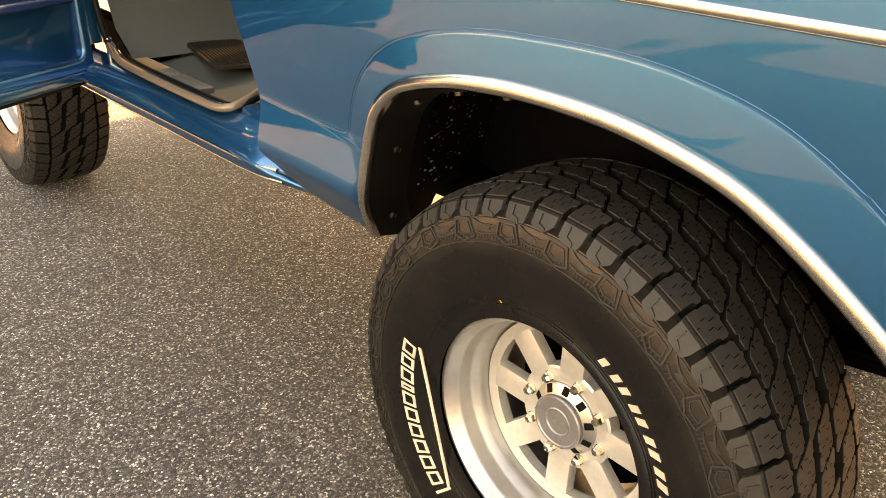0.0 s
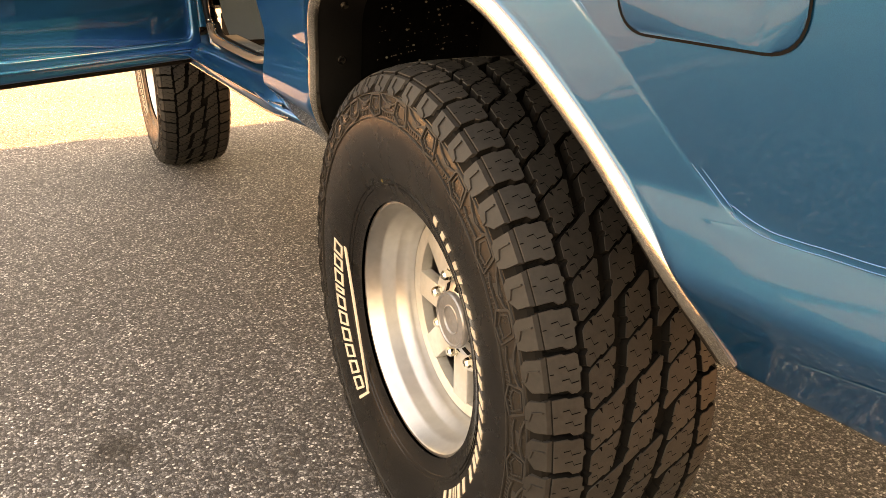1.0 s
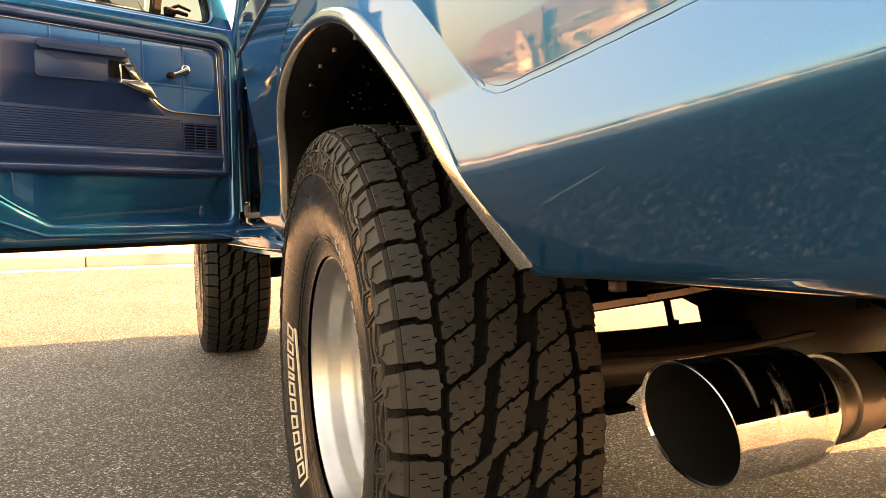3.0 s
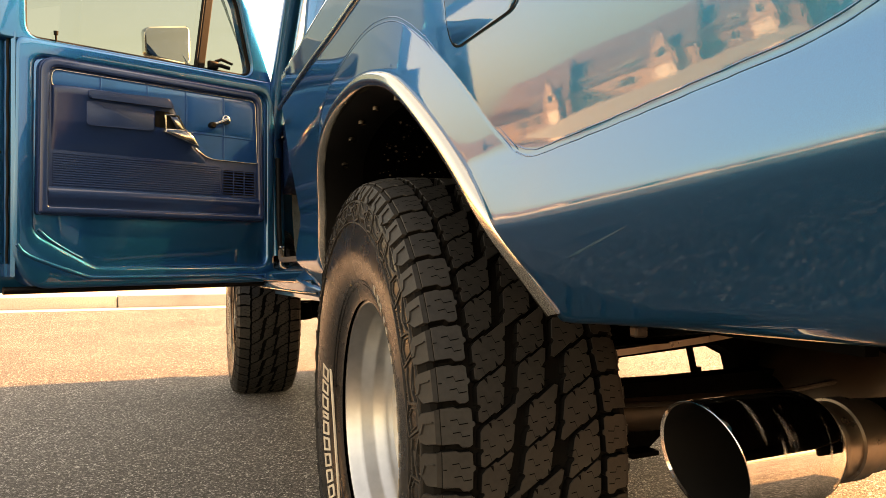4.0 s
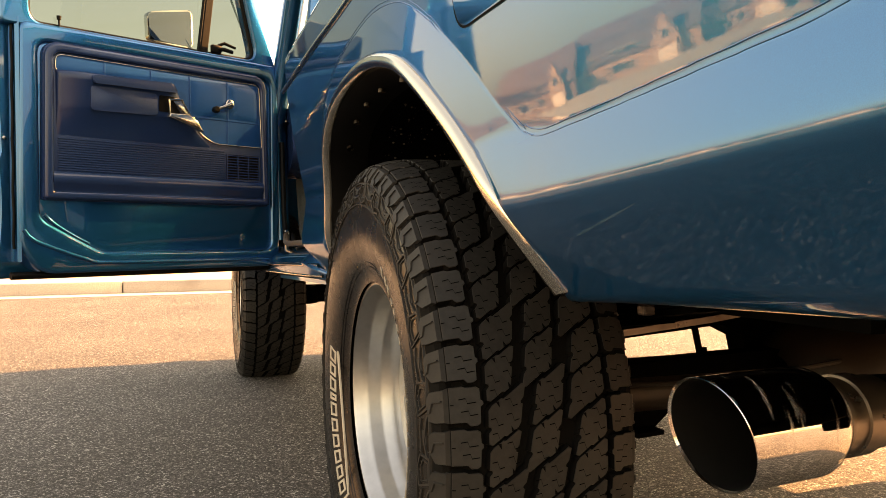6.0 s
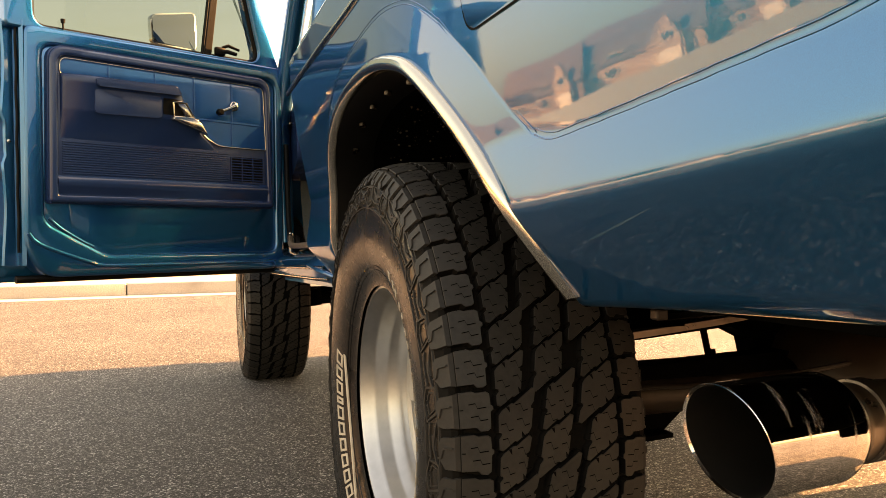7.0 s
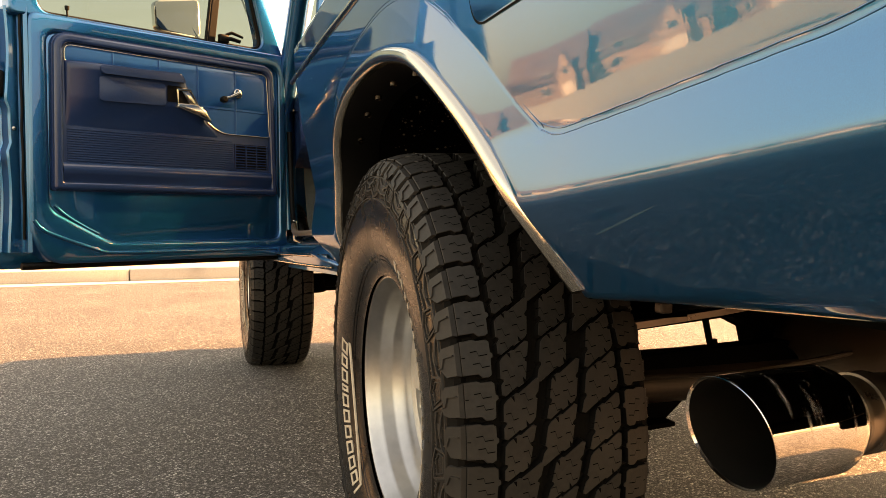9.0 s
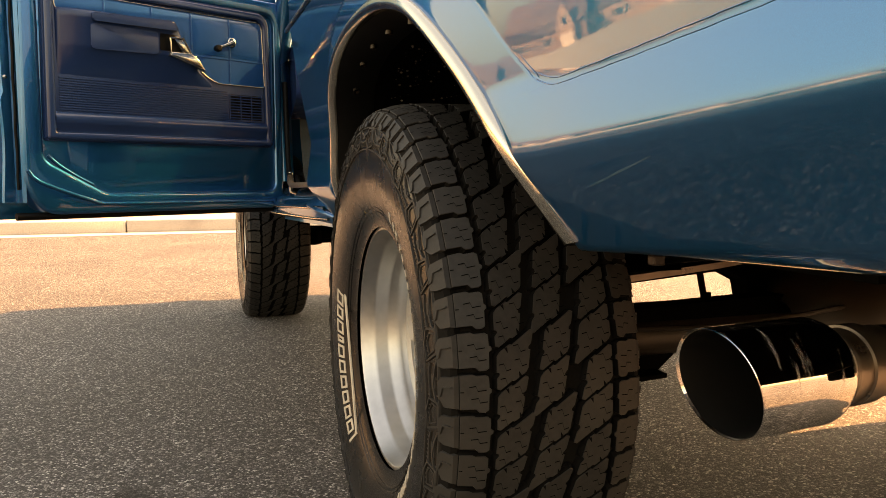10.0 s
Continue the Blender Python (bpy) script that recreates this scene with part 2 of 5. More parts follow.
def asphalt():
    """Worn asphalt: stones of some millimetres in dark binder, with broad patches."""
    m = bpy.data.materials.new("asphalt")
    m.use_nodes = True
    t = m.node_tree
    b = t.nodes["Principled BSDF"]
    co = t.nodes.new("ShaderNodeTexCoord")

    def voro(scale, feature="F1"):
        v = t.nodes.new("ShaderNodeTexVoronoi")
        v.feature = feature
        v.inputs["Scale"].default_value = scale
        t.links.new(co.outputs["Object"], v.inputs["Vector"])
        return v

    stones, edge = voro(185), voro(185, "DISTANCE_TO_EDGE")
    hue = t.nodes.new("ShaderNodeSeparateColor")
    t.links.new(stones.outputs["Color"], hue.inputs[0])
    ramp = t.nodes.new("ShaderNodeValToRGB")
    ramp.color_ramp.elements[0].position, ramp.color_ramp.elements[0].color = 0.0, (0.026, 0.025, 0.027, 1)
    ramp.color_ramp.elements[1].position, ramp.color_ramp.elements[1].color = 1.0, (0.66, 0.635, 0.62, 1)
    for pos, col in ((0.45, (0.080, 0.077, 0.081, 1)), (0.85, (0.235, 0.225, 0.22, 1))):
        e = ramp.color_ramp.elements.new(pos)
        e.color = col
    t.links.new(hue.outputs[0], ramp.inputs[0])
    joint = t.nodes.new("ShaderNodeMapRange")
    joint.inputs["From Max"].default_value = 0.16
    t.links.new(edge.outputs["Distance"], joint.inputs["Value"])
    mix = t.nodes.new("ShaderNodeMix")
    mix.data_type = "RGBA"
    mix.inputs[6].default_value = (0.018, 0.017, 0.017, 1)
    t.links.new(joint.outputs[0], mix.inputs[0])
    t.links.new(ramp.outputs[0], mix.inputs[7])
    broad = t.nodes.new("ShaderNodeTexNoise")
    broad.inputs["Scale"].default_value, broad.inputs["Detail"].default_value = 1.3, 6
    t.links.new(co.outputs["Object"], broad.inputs["Vector"])
    wide = t.nodes.new("ShaderNodeMapRange")
    wide.inputs["From Min"].default_value, wide.inputs["From Max"].default_value = 0.3, 0.7
    wide.inputs["To Min"].default_value, wide.inputs["To Max"].default_value = 0.8, 1.15
    t.links.new(broad.outputs["Fac"], wide.inputs["Value"])
    mul = t.nodes.new("ShaderNodeVectorMath")
    mul.operation = "SCALE"
    t.links.new(mix.outputs[2], mul.inputs[0])
    t.links.new(wide.outputs[0], mul.inputs["Scale"])
    # a dark oil spot with a ragged edge
    away, length = t.nodes.new("ShaderNodeVectorMath"), t.nodes.new("ShaderNodeVectorMath")
    away.operation, length.operation = "SUBTRACT", "LENGTH"
    away.inputs[1].default_value = (-0.44, 0.46, 0)
    t.links.new(co.outputs["Object"], away.inputs[0])
    t.links.new(away.outputs[0], length.inputs[0])
    ragged = t.nodes.new("ShaderNodeTexNoise")
    ragged.inputs["Scale"].default_value, ragged.inputs["Detail"].default_value = 22.0, 5.0
    t.links.new(co.outputs["Object"], ragged.inputs["Vector"])
    far_off = t.nodes.new("ShaderNodeMath")
    far_off.operation = "MULTIPLY_ADD"
    far_off.inputs[1].default_value = 0.14
    t.links.new(ragged.outputs["Fac"], far_off.inputs[0])
    t.links.new(length.outputs["Value"], far_off.inputs[2])
    spot = t.nodes.new("ShaderNodeMapRange")
    spot.inputs["From Min"].default_value, spot.inputs["From Max"].default_value = 0.09, 0.15
    spot.inputs["To Min"].default_value, spot.inputs["To Max"].default_value = 0.38, 1.0
    t.links.new(far_off.outputs[0], spot.inputs["Value"])
    dark = t.nodes.new("ShaderNodeVectorMath")
    dark.operation = "SCALE"
    t.links.new(mul.outputs[0], dark.inputs[0])
    t.links.new(spot.outputs[0], dark.inputs["Scale"])
    t.links.new(dark.outputs[0], b.inputs["Base Color"])
    b.inputs["Roughness"].default_value, b.inputs["Specular IOR Level"].default_value = 0.75, 0.3
    bp = t.nodes.new("ShaderNodeBump")
    bp.inputs["Strength"].default_value, bp.inputs["Distance"].default_value = 1.0, 0.0075
    low = t.nodes.new("ShaderNodeMath")
    low.operation = "MINIMUM"
    low.inputs[1].default_value = 0.25
    t.links.new(edge.outputs["Distance"], low.inputs[0])
    t.links.new(low.outputs[0], bp.inputs["Height"])
    t.links.new(bp.outputs[0], b.inputs["Normal"])
    return m


ASPHALT = asphalt()


# ---- mesh helpers ----
def part(name, bm, mat, parent=None, label="", smooth=None):
    """Links a bmesh as one mesh object under a thing or a part."""
    bmesh.ops.recalc_face_normals(bm, faces=bm.faces)
    me = bpy.data.meshes.new(name)
    bm.to_mesh(me)
    bm.free()
    for m in mat if isinstance(mat, (list, tuple)) else [mat]:
        me.materials.append(m)
    ob = new(name, me)
    if smooth is not None:
        me.shade_smooth()
        if smooth < 180:
            me.set_sharp_from_angle(angle=radians(smooth))
    ob.parent = parent
    if label:
        ob["label"] = label
    return ob


def empty(name, parent=None, m=None):
    ob = new(name)
    ob.empty_display_size = 0.1
    ob.parent = parent
    if m is not None:
        ob.matrix_basis = m
    return ob


def block(bm, x0, x1, y0, y1, z0, z1, bevel=0.0, seg=2):
    vs = [bm.verts.new((x, y, z)) for x in (x0, x1) for y in (y0, y1) for z in (z0, z1)]
    fs = [bm.faces.new([vs[i] for i in q]) for q in ((0, 1, 3, 2), (4, 6, 7, 5), (0, 4, 5, 1), (2, 3, 7, 6), (0, 2, 6, 4), (1, 5, 7, 3))]
    if bevel:
        bmesh.ops.bevel(bm, geom=list({e for f in fs for e in f.edges}), offset=bevel, segments=seg, affect="EDGES", profile=0.5)
    return bm


def prism(bm, poly, d0, d1, place, bevel=0.0, seg=2, mat=0):
    """A plate: the outline poly (pairs) from depth d0 to d1; place(a, b, d) gives the point. The edges of the d1 side are bevelled."""
    lo = [bm.verts.new(place(a, b, d0)) for a, b in poly]
    hi = [bm.verts.new(place(a, b, d1)) for a, b in poly]
    n = len(poly)
    faces = [bm.faces.new(hi), bm.faces.new(lo[::-1])]
    faces += [bm.faces.new((lo[i], lo[(i + 1) % n], hi[(i + 1) % n], hi[i])) for i in range(n)]
    for f in faces:
        f.material_index = mat
    if bevel:
        edges = [e for e in faces[0].edges]
        bmesh.ops.bevel(bm, geom=edges, offset=bevel, segments=seg, affect="EDGES", profile=0.5)
    return bm


def rounded(poly, r, n=5):
    """The outline with its corners rounded to radius r (or a list of radii)."""
    out = []
    k = len(poly)
    for i in range(k):
        p0, p1, p2 = (Vector(poly[(i + j) % k]) for j in (-1, 0, 1))
        rad = r[i] if isinstance(r, (list, tuple)) else r
        a, b = p0 - p1, p2 - p1
        d = min(rad, a.length * 0.45, b.length * 0.45)
        if d < 1e-5:
            out.append(tuple(p1))
            continue
        s, e = p1 + a.normalized() * d, p1 + b.normalized() * d
        for j in range(n + 1):
            u = j / n
            out.append(tuple(s * (1 - u) ** 2 + p1 * 2 * u * (1 - u) + e * u * u))
    return out


def lathe(bm, profile, n=64, closed=False, mat=0, centre=(0, 0, 0)):
    """Turns (x, r) pairs round the x axis through centre."""
    rings = []
    for x, r in profile:
        rings.append([bm.verts.new((centre[0] + x, centre[1] + r * math.cos(2 * math.pi * i / n), centre[2] + r * math.sin(2 * math.pi * i / n))) for i in range(n)])
    pairs = list(zip(rings, rings[1:])) + ([(rings[-1], rings[0])] if closed else [])
    for a, b in pairs:
        for i in range(n):
            f = bm.faces.new((a[i], a[(i + 1) % n], b[(i + 1) % n], b[i]))
            f.material_index = mat
    return rings


def cap(bm, ring, mat=0):
    bm.faces.new(ring).material_index = mat


def tube(bm, pts, r, n=12, mat=0, ends=True):
    """A round bar along points; r one radius or one per point."""
    pts = [Vector(p) for p in pts]
    rings = []
    side = None
    for i, p in enumerate(pts):
        d = (pts[min(i + 1, len(pts) - 1)] - pts[max(i - 1, 0)]).normalized()
        if side is None:
            side = d.orthogonal().normalized()
        side = (side - d * side.dot(d)).normalized()
        up = d.cross(side)
        rad = r[i] if isinstance(r, (list, tuple)) else r
        rings.append([bm.verts.new(p + rad * (math.cos(2 * math.pi * j / n) * side + math.sin(2 * math.pi * j / n) * up)) for j in range(n)])
    for a, b in zip(rings, rings[1:]):
        for j in range(n):
            bm.faces.new((a[j], a[(j + 1) % n], b[(j + 1) % n], b[j])).material_index = mat
    if ends:
        cap(bm, rings[0], mat)
        cap(bm, rings[-1], mat)
    return bm


def spline(pts, n):
    """A smooth line of n points through pts (Catmull-Rom, even steps)."""
    p = [np.array(q, float) for q in pts]
    p = [2 * p[0] - p[1]] + p + [2 * p[-1] - p[-2]]
    fine = []
    for i in range(1, len(p) - 2):
        for u in np.linspace(0, 1, 24, endpoint=False):
            a, b, c, d = p[i - 1 : i + 3]
            fine.append(0.5 * (2 * b + (c - a) * u + (2 * a - 5 * b + 4 * c - d) * u * u + (3 * b - a - 3 * c + d) * u ** 3))
    fine.append(p[-2])
    fine = np.array(fine)
    run = np.r_[0, np.cumsum(np.linalg.norm(np.diff(fine, axis=0), axis=1))]
    at = np.linspace(0, run[-1], n)
    return np.stack([np.interp(at, run, fine[:, k]) for k in range(fine.shape[1])], 1)


def sheet(bm, grid, mat=0):
    """A skin over rows of points."""
    vs = [[bm.verts.new(p) for p in row] for row in grid]
    for a, b in zip(vs, vs[1:]):
        for i in range(len(a) - 1):
            bm.faces.new((a[i], a[i + 1], b[i + 1], b[i])).material_index = mat
    return vs


# ---- ground ----
bm = bmesh.new()
for q in (((-900, -900), (900, -900), (900, 9.0), (-900, 9.0)),):
    bm.faces.new([bm.verts.new((x, y, 0)) for x, y in q])
tagged(part("ground", bm, ASPHALT), "worn grey asphalt with fine pale stones", "asphalt", kind="structure")

bm = bmesh.new()
block(bm, -900, 900, 8.55, 9.0, -0.05, 0.006)
tagged(part("gutter", bm, SIDEWALK), "pale concrete gutter strip along the kerb", "gutter", kind="structure")
kerb = tagged(empty("kerb"), "weathered concrete kerb stones in a row", "kerb", kind="structure")
bm = bmesh.new()
block(bm, 0.006, 2.994, 0, 0.16, -0.1, 0.155, 0.018)
stone = part("kerb_stone", bm, CONCRETE, kerb, smooth=40)
stone.matrix_basis = pose(-1.0, 9.0, 0)
for i in range(-14, 15):
    if i:
        o = new("kerb_stone", stone.data)
        o.parent, o.matrix_basis = kerb, pose(-1.0 + 3.0 * i, 9.0, 0)
bm = bmesh.new()
block(bm, -900, 900, 9.16, 10.9, -0.1, 0.152)
tagged(part("sidewalk", bm, SIDEWALK), "pale concrete sidewalk behind the kerb", "sidewalk", kind="structure")
bm = bmesh.new()
block(bm, -900, 900, 10.9, 900, -0.1, 0.14)
tagged(part("lawn", bm, LAWN), "dry mown lawn running into the distance", "lawn", kind="structure")

# ---- the truck ----
truck = tagged(empty("truck"), "glossy blue vintage off-road truck on big all-terrain tyres, driver's door open", "truck")
RIGHT = 1.94                                     # the other side is the mirror of this one about x = RIGHT / 2

ARCH = spline([(0.470, 0.553), (0.442, 0.615), (0.420, 0.68), (0.408, 0.730), (0.388, 0.79), (0.356, 0.842), (0.300, 0.885), (0.205, 0.916),
               (0.100, 0.932), (0.0, 0.936), (-0.090, 0.933), (-0.170, 0.921), (-0.250, 0.899), (-0.323, 0.860), (-0.393, 0.811),
               (-0.450, 0.763), (-0.500, 0.718), (-0.528, 0.680), (-0.543, 0.645), (-0.553, 0.608)], 121)


def ease(a, b, v):
    u = np.clip((v - a) / (b - a), 0, 1)
    return u * u * (3 - 2 * u)


def arch_distance(y, z):
    dist = np.full(y.shape, 9.0)
    for (a0, a1), (b0, b1) in zip(ARCH, ARCH[1:]):
        ey, ez = b0 - a0, b1 - a1
        u = np.clip(((y - a0) * ey + (z - a1) * ez) / (ey * ey + ez * ez), 0, 1)
        dist = np.minimum(dist, np.hypot(y - a0 - u * ey, z - a1 - u * ez))
    return dist


def feature(y, z):
    """Above 0 on the recessed panel, below 0 on the flared band round the arch and along the bottom."""
    rear = ease(0.1, -0.3, y)
    ahead = ease(0.1, 0.4, y)
    s1, s2, k = arch_distance(y, z) - (0.066 + 0.014 * rear - 0.004 * ahead), z - (0.742 + 0.016 * ahead + (0.021 - 0.066 * (y + 0.68)) * rear + 0.03 * ease(-0.92, -1.10, y)), 0.045 - 0.022 * ahead
    hh = np.clip(0.5 + 0.5 * (s2 - s1) / k, 0, 1)
    return s2 * (1 - hh) + s1 * hh - k * hh * (1 - hh)


def skin(y, z):
    """The x of the body side at (y, z): leaning panel, flared band round the arch and along the bottom, tucked sill."""
    y, z = np.asarray(y, float), np.asarray(z, float)
    dist = arch_distance(y, z)
    rear = ease(0.1, -0.3, y)
    crease = 0.742 + (0.021 - 0.066 * (y + 0.68)) * rear + 0.018 * ease(-0.70, -0.54, y)
    steep = 0.178 + 0.022 * ease(-0.5, -1.0, y)
    wide = 0.004 + 0.014 * ease(0.93, 1.03, z)
    lean = 0
    for d in np.linspace(-1, 1, 7):
        zz = z + d * wide
        h = np.clip(np.minimum(zz, 1.07) - crease, 0, None)
        lean = lean + (-0.002 - steep * h + 0.190 * h * h + np.interp(zz, [1.07, 1.14, 1.17, 1.19, 1.205, 1.23], [0.0, -0.0006, 0.005, 0.016, 0.036, 0.066])) / 7
    front = ease(0.1, 0.4, y)
    lean = lean * (1 - front) + front * np.interp(z, [0.77, 0.95, 1.07, 1.15, 1.205], [-0.002, -0.0290, -0.0410, -0.0420, -0.0080])
    s = feature(y, z)
    t = np.clip(-s / 0.070, 0, 1.2)
    edge = 0.0005 * ease(0.0025, -0.0025, s)
    flare = 0.0090 * t + edge
    low = (0.652 + (0.058 - 0.055 * (y + 0.75)) * rear) - z
    soft = 0.0045 + 0.030 * np.exp(-(dist / 0.013) ** 2)
    tuck = 0.72 * (np.sqrt(low * low + soft ** 2) + low) / 2
    return lean - flare + tuck + 0.006 * ease(-0.50, -0.78, y)


JAMB = [(0.665, 0.577), (0.762, 0.652), (0.757, 0.742), (0.785, 0.86), (0.805, 0.95), (0.835, 1.07), (0.85, 1.205)]      # rear edge of the door opening


def quarter_panel():
    """A skin between the arch and the panel's border; its lines follow the creases."""
    bm = bmesh.new()
    a = spline(ARCH, 721)
    top = int(np.argmax(a[:, 1]))

    def arch_at(z, front):
        part_a = a[:top, 1] if front else a[top:, 1]
        return int(np.argmin(np.abs(part_a - z))) + (0 if front else top)

    keys = [(0, JAMB[0], 1), (arch_at(0.652, True), JAMB[1], 10), (arch_at(0.742, True), JAMB[2], 12), (arch_at(0.80, True), JAMB[4], 16), (arch_at(0.86, True), JAMB[6], 18),
            (top, (0.05, 1.205), 34), (arch_at(0.872, False), (-1.12, 1.205), 44), (arch_at(0.772, False), (-1.12, 0.792), 34), (arch_at(0.712, False), (-1.12, 0.730), 16), (720, (-1.12, 0.646), 14)]
    rows = []
    for (i0, b0, _), (i1, b1, n) in zip(keys, keys[1:]):
        for k in range(n):
            u = k / n
            inner = a[int(round(i0 + (i1 - i0) * u))]
            outer = np.array(b0) * (1 - u) + np.array(b1) * u
            if b1[1] > 0.86 and b0[0] > 0.8 and b0[1] < 1.2:
                outer[0] = np.interp(outer[1], [p[1] for p in JAMB], [p[0] for p in JAMB])
            rows.append((inner, outer))
    rows.append((a[720], np.array(keys[-1][1])))
    front_rows = sum(k[2] for k in keys[1:5])
    rear_rows = sum(k[2] for k in keys[1:7])
    fine = np.linspace(0, 1, 400)
    grid = []
    for inner, outer in rows:
        p = inner[None] * (1 - fine[:, None]) + outer[None] * fine[:, None]
        s = feature(p[:, 0], p[:, 1])
        cross = np.nonzero((s[:-1] < 0) & (s[1:] >= 0))[0]
        r0 = fine[cross[0]] if len(cross) else 0.15
        r0 = min(max(r0, 0.06), 0.5)
        ln = np.linalg.norm(outer - inner)
        d = min(0.012 / ln, 0.05)
        st = np.concatenate([np.linspace(0, r0 - d, 18), np.linspace(r0 - d, r0 + d, 13)[1:], np.linspace(r0 + d, 1, 34)[1:]])
        q = inner[None] * (1 - st[:, None]) + outer[None] * st[:, None]
        grid.append(list(zip(skin(q[:, 0], q[:, 1]), q[:, 0], q[:, 1])))
    vs = sheet(bm, grid)
    # returned edges: inwards along the door opening, the bottom and the rear
    for line, dx in (([r[-1] for r in vs[: front_rows + 1]], 0.05), (vs[0], 0.035), ([r[-1] for r in vs[rear_rows:]], 0.05)):
        low = [bm.verts.new((v.co.x + dx, v.co.y, v.co.z + 0.002)) for v in line]
        for i in range(len(line) - 1):
            bm.faces.new((line[i], line[i + 1], low[i + 1], low[i]))
    # rolled bottom edge behind the wheel
    last = vs[-1]
    for dx, dz in ((0.0035, -0.0045), (0.009, -0.0075), (0.016, -0.0078), (0.026, -0.005), (0.07, 0.006)):
        nxt = [bm.verts.new((v.co.x + dx * (1 + 2.4 * float(ease(-0.6, -1.0, v.co.y))), v.co.y, v.co.z + dz * (1 + 1.3 * float(ease(-0.6, -1.0, v.co.y))))) for v in vs[-1]]
        for i in range(len(nxt) - 1):
            bm.faces.new((last[i], last[i + 1], nxt[i + 1], nxt[i]))
        last = nxt
    return part("quarter_panel", bm, PAINT, truck, "glossy metallic blue rear quarter panel with a flared arch", smooth=60)


quarter_panel()


def crease_bead(level):
    """A hair-thin raised line that follows the edge of the recessed panel."""
    pts = []
    for u in np.linspace(0, 1, 150):
        if u < 0.62:                             # round the arch
            i = int(8 + u / 0.62 * 84)
            d = ARCH[i + 1] - ARCH[i - 1]
            p, q = ARCH[i], np.array([d[1], -d[0]]) / np.linalg.norm(d)
        else:                                    # along the side to the rear
            p, q = np.array([-0.56 - (u - 0.62) / 0.38 * 0.52, 0.70]), np.array([0.0, 1.0])
        st = np.linspace(0.0, 0.16, 321)
        f = feature(p[0] + q[0] * st, p[1] + q[1] * st) - level
        k = np.nonzero((f[:-1] < 0) & (f[1:] >= 0))[0]
        if len(k):
            c = p + q * st[k[0]]
            if not pts or (c[0] < pts[-1][1] - 0.004):
                pts.append((float(skin(c[0], c[1])), c[0], c[1]))
    bm = bmesh.new()
    tube(bm, spline(pts, 220), 0.0007, 6)
    part("crease_line", bm, PAINT, truck, smooth=180)


crease_bead(0.0055)
crease_bead(0.0)


def sweep(bm, path, section, close=True, mat=0):
    """Sweeps section, pairs (outwards along x, across the path), along points (x, y, z) of the arch."""
    n = len(path)
    rows = []
    for i in range(n):
        d = path[min(i + 1, n - 1)] - path[max(i - 1, 0)]
        across = np.array([0, -d[2], d[1]])
        across /= np.linalg.norm(across)
        rows.append([tuple(path[i] + np.array([o, 0, 0]) + a * across) for o, a in section])
    if close:
        rows = [r + [r[0]] for r in rows]
    sheet(bm, rows, mat)
    if close:
        for r in (rows[0], rows[-1]):
            bm.faces.new([bm.verts.new(p) for p in r[:-1]]).material_index = mat


arch_path = np.stack([skin(ARCH[:, 0], ARCH[:, 1]), ARCH[:, 0], ARCH[:, 1]], 1)
bell = np.exp(-(np.arange(-9, 10) / 3.2) ** 2)
arch_path[:, 0] = np.convolve(np.pad(arch_path[:, 0], 9, mode="reflect", reflect_type="odd"), bell / bell.sum(), mode="valid")
bm = bmesh.new()
sweep(bm, arch_path, [(0.002, -0.012), (-0.006, -0.011), (-0.0095, -0.006), (-0.0105, 0.001), (-0.0085, 0.007), (-0.003, 0.0105), (0.006, 0.011), (0.006, 0.007)])
part("arch_trim", bm, CHROME, truck, "bright polished wheel arch moulding", smooth=50)
bm = bmesh.new()
sweep(bm, arch_path, [(0.004, 0.006), (0.006, 0.010), (0.055, 0.022), (0.085, 0.020), (0.085, 0.012), (0.055, 0.012)])
part("arch_flange", bm, BLACK, truck, "black inner arch flange", smooth=40)
bm = bmesh.new()
sweep(bm, arch_path, [(0.070, 0.020), (0.115, 0.010), (0.20, -0.05), (0.32, -0.075), (0.50, -0.08)], close=False)
part("wheel_well", bm, WELL, truck, "black undercoated wheel housing", smooth=60)
bm = bmesh.new()
block(bm, 0.385, 0.405, -0.62, 0.60, 0.56, 1.03)
part("wheel_well_wall", bm, WELL, truck)

# bolts on the flange, flecks of dried mud in the housing
bm = bmesh.new()
lathe(bm, [(-0.004, 0.0), (-0.004, 0.004), (-0.002, 0.0065), (0.004, 0.0065)], 10)
first = part("flange_bolt", bm, BOLT, truck, "small steel bolt head", smooth=40)
spots = []
for i in (6, 19, 31, 41, 50, 60, 72):
    d = ARCH[min(i + 1, 120)] - ARCH[i - 1]
    a = np.array([-d[1], d[0]]) / np.linalg.norm(d)
    spots.append((arch_path[i][0] + 0.045, *(ARCH[i] + a * 0.0225), math.degrees(math.atan2(a[1], a[0]))))
for n, (x, y, z, ang) in enumerate(spots):
    o = first if n == 0 else new("flange_bolt", first.data)
    o.parent = truck
    o.matrix_basis = Matrix.Translation((x, y, z)) @ Euler((radians(ang), 0, 0)).to_matrix().to_4x4() @ Euler((0, 0, radians(90))).to_matrix().to_4x4()
bm = bmesh.new()
rng = random.Random(4)
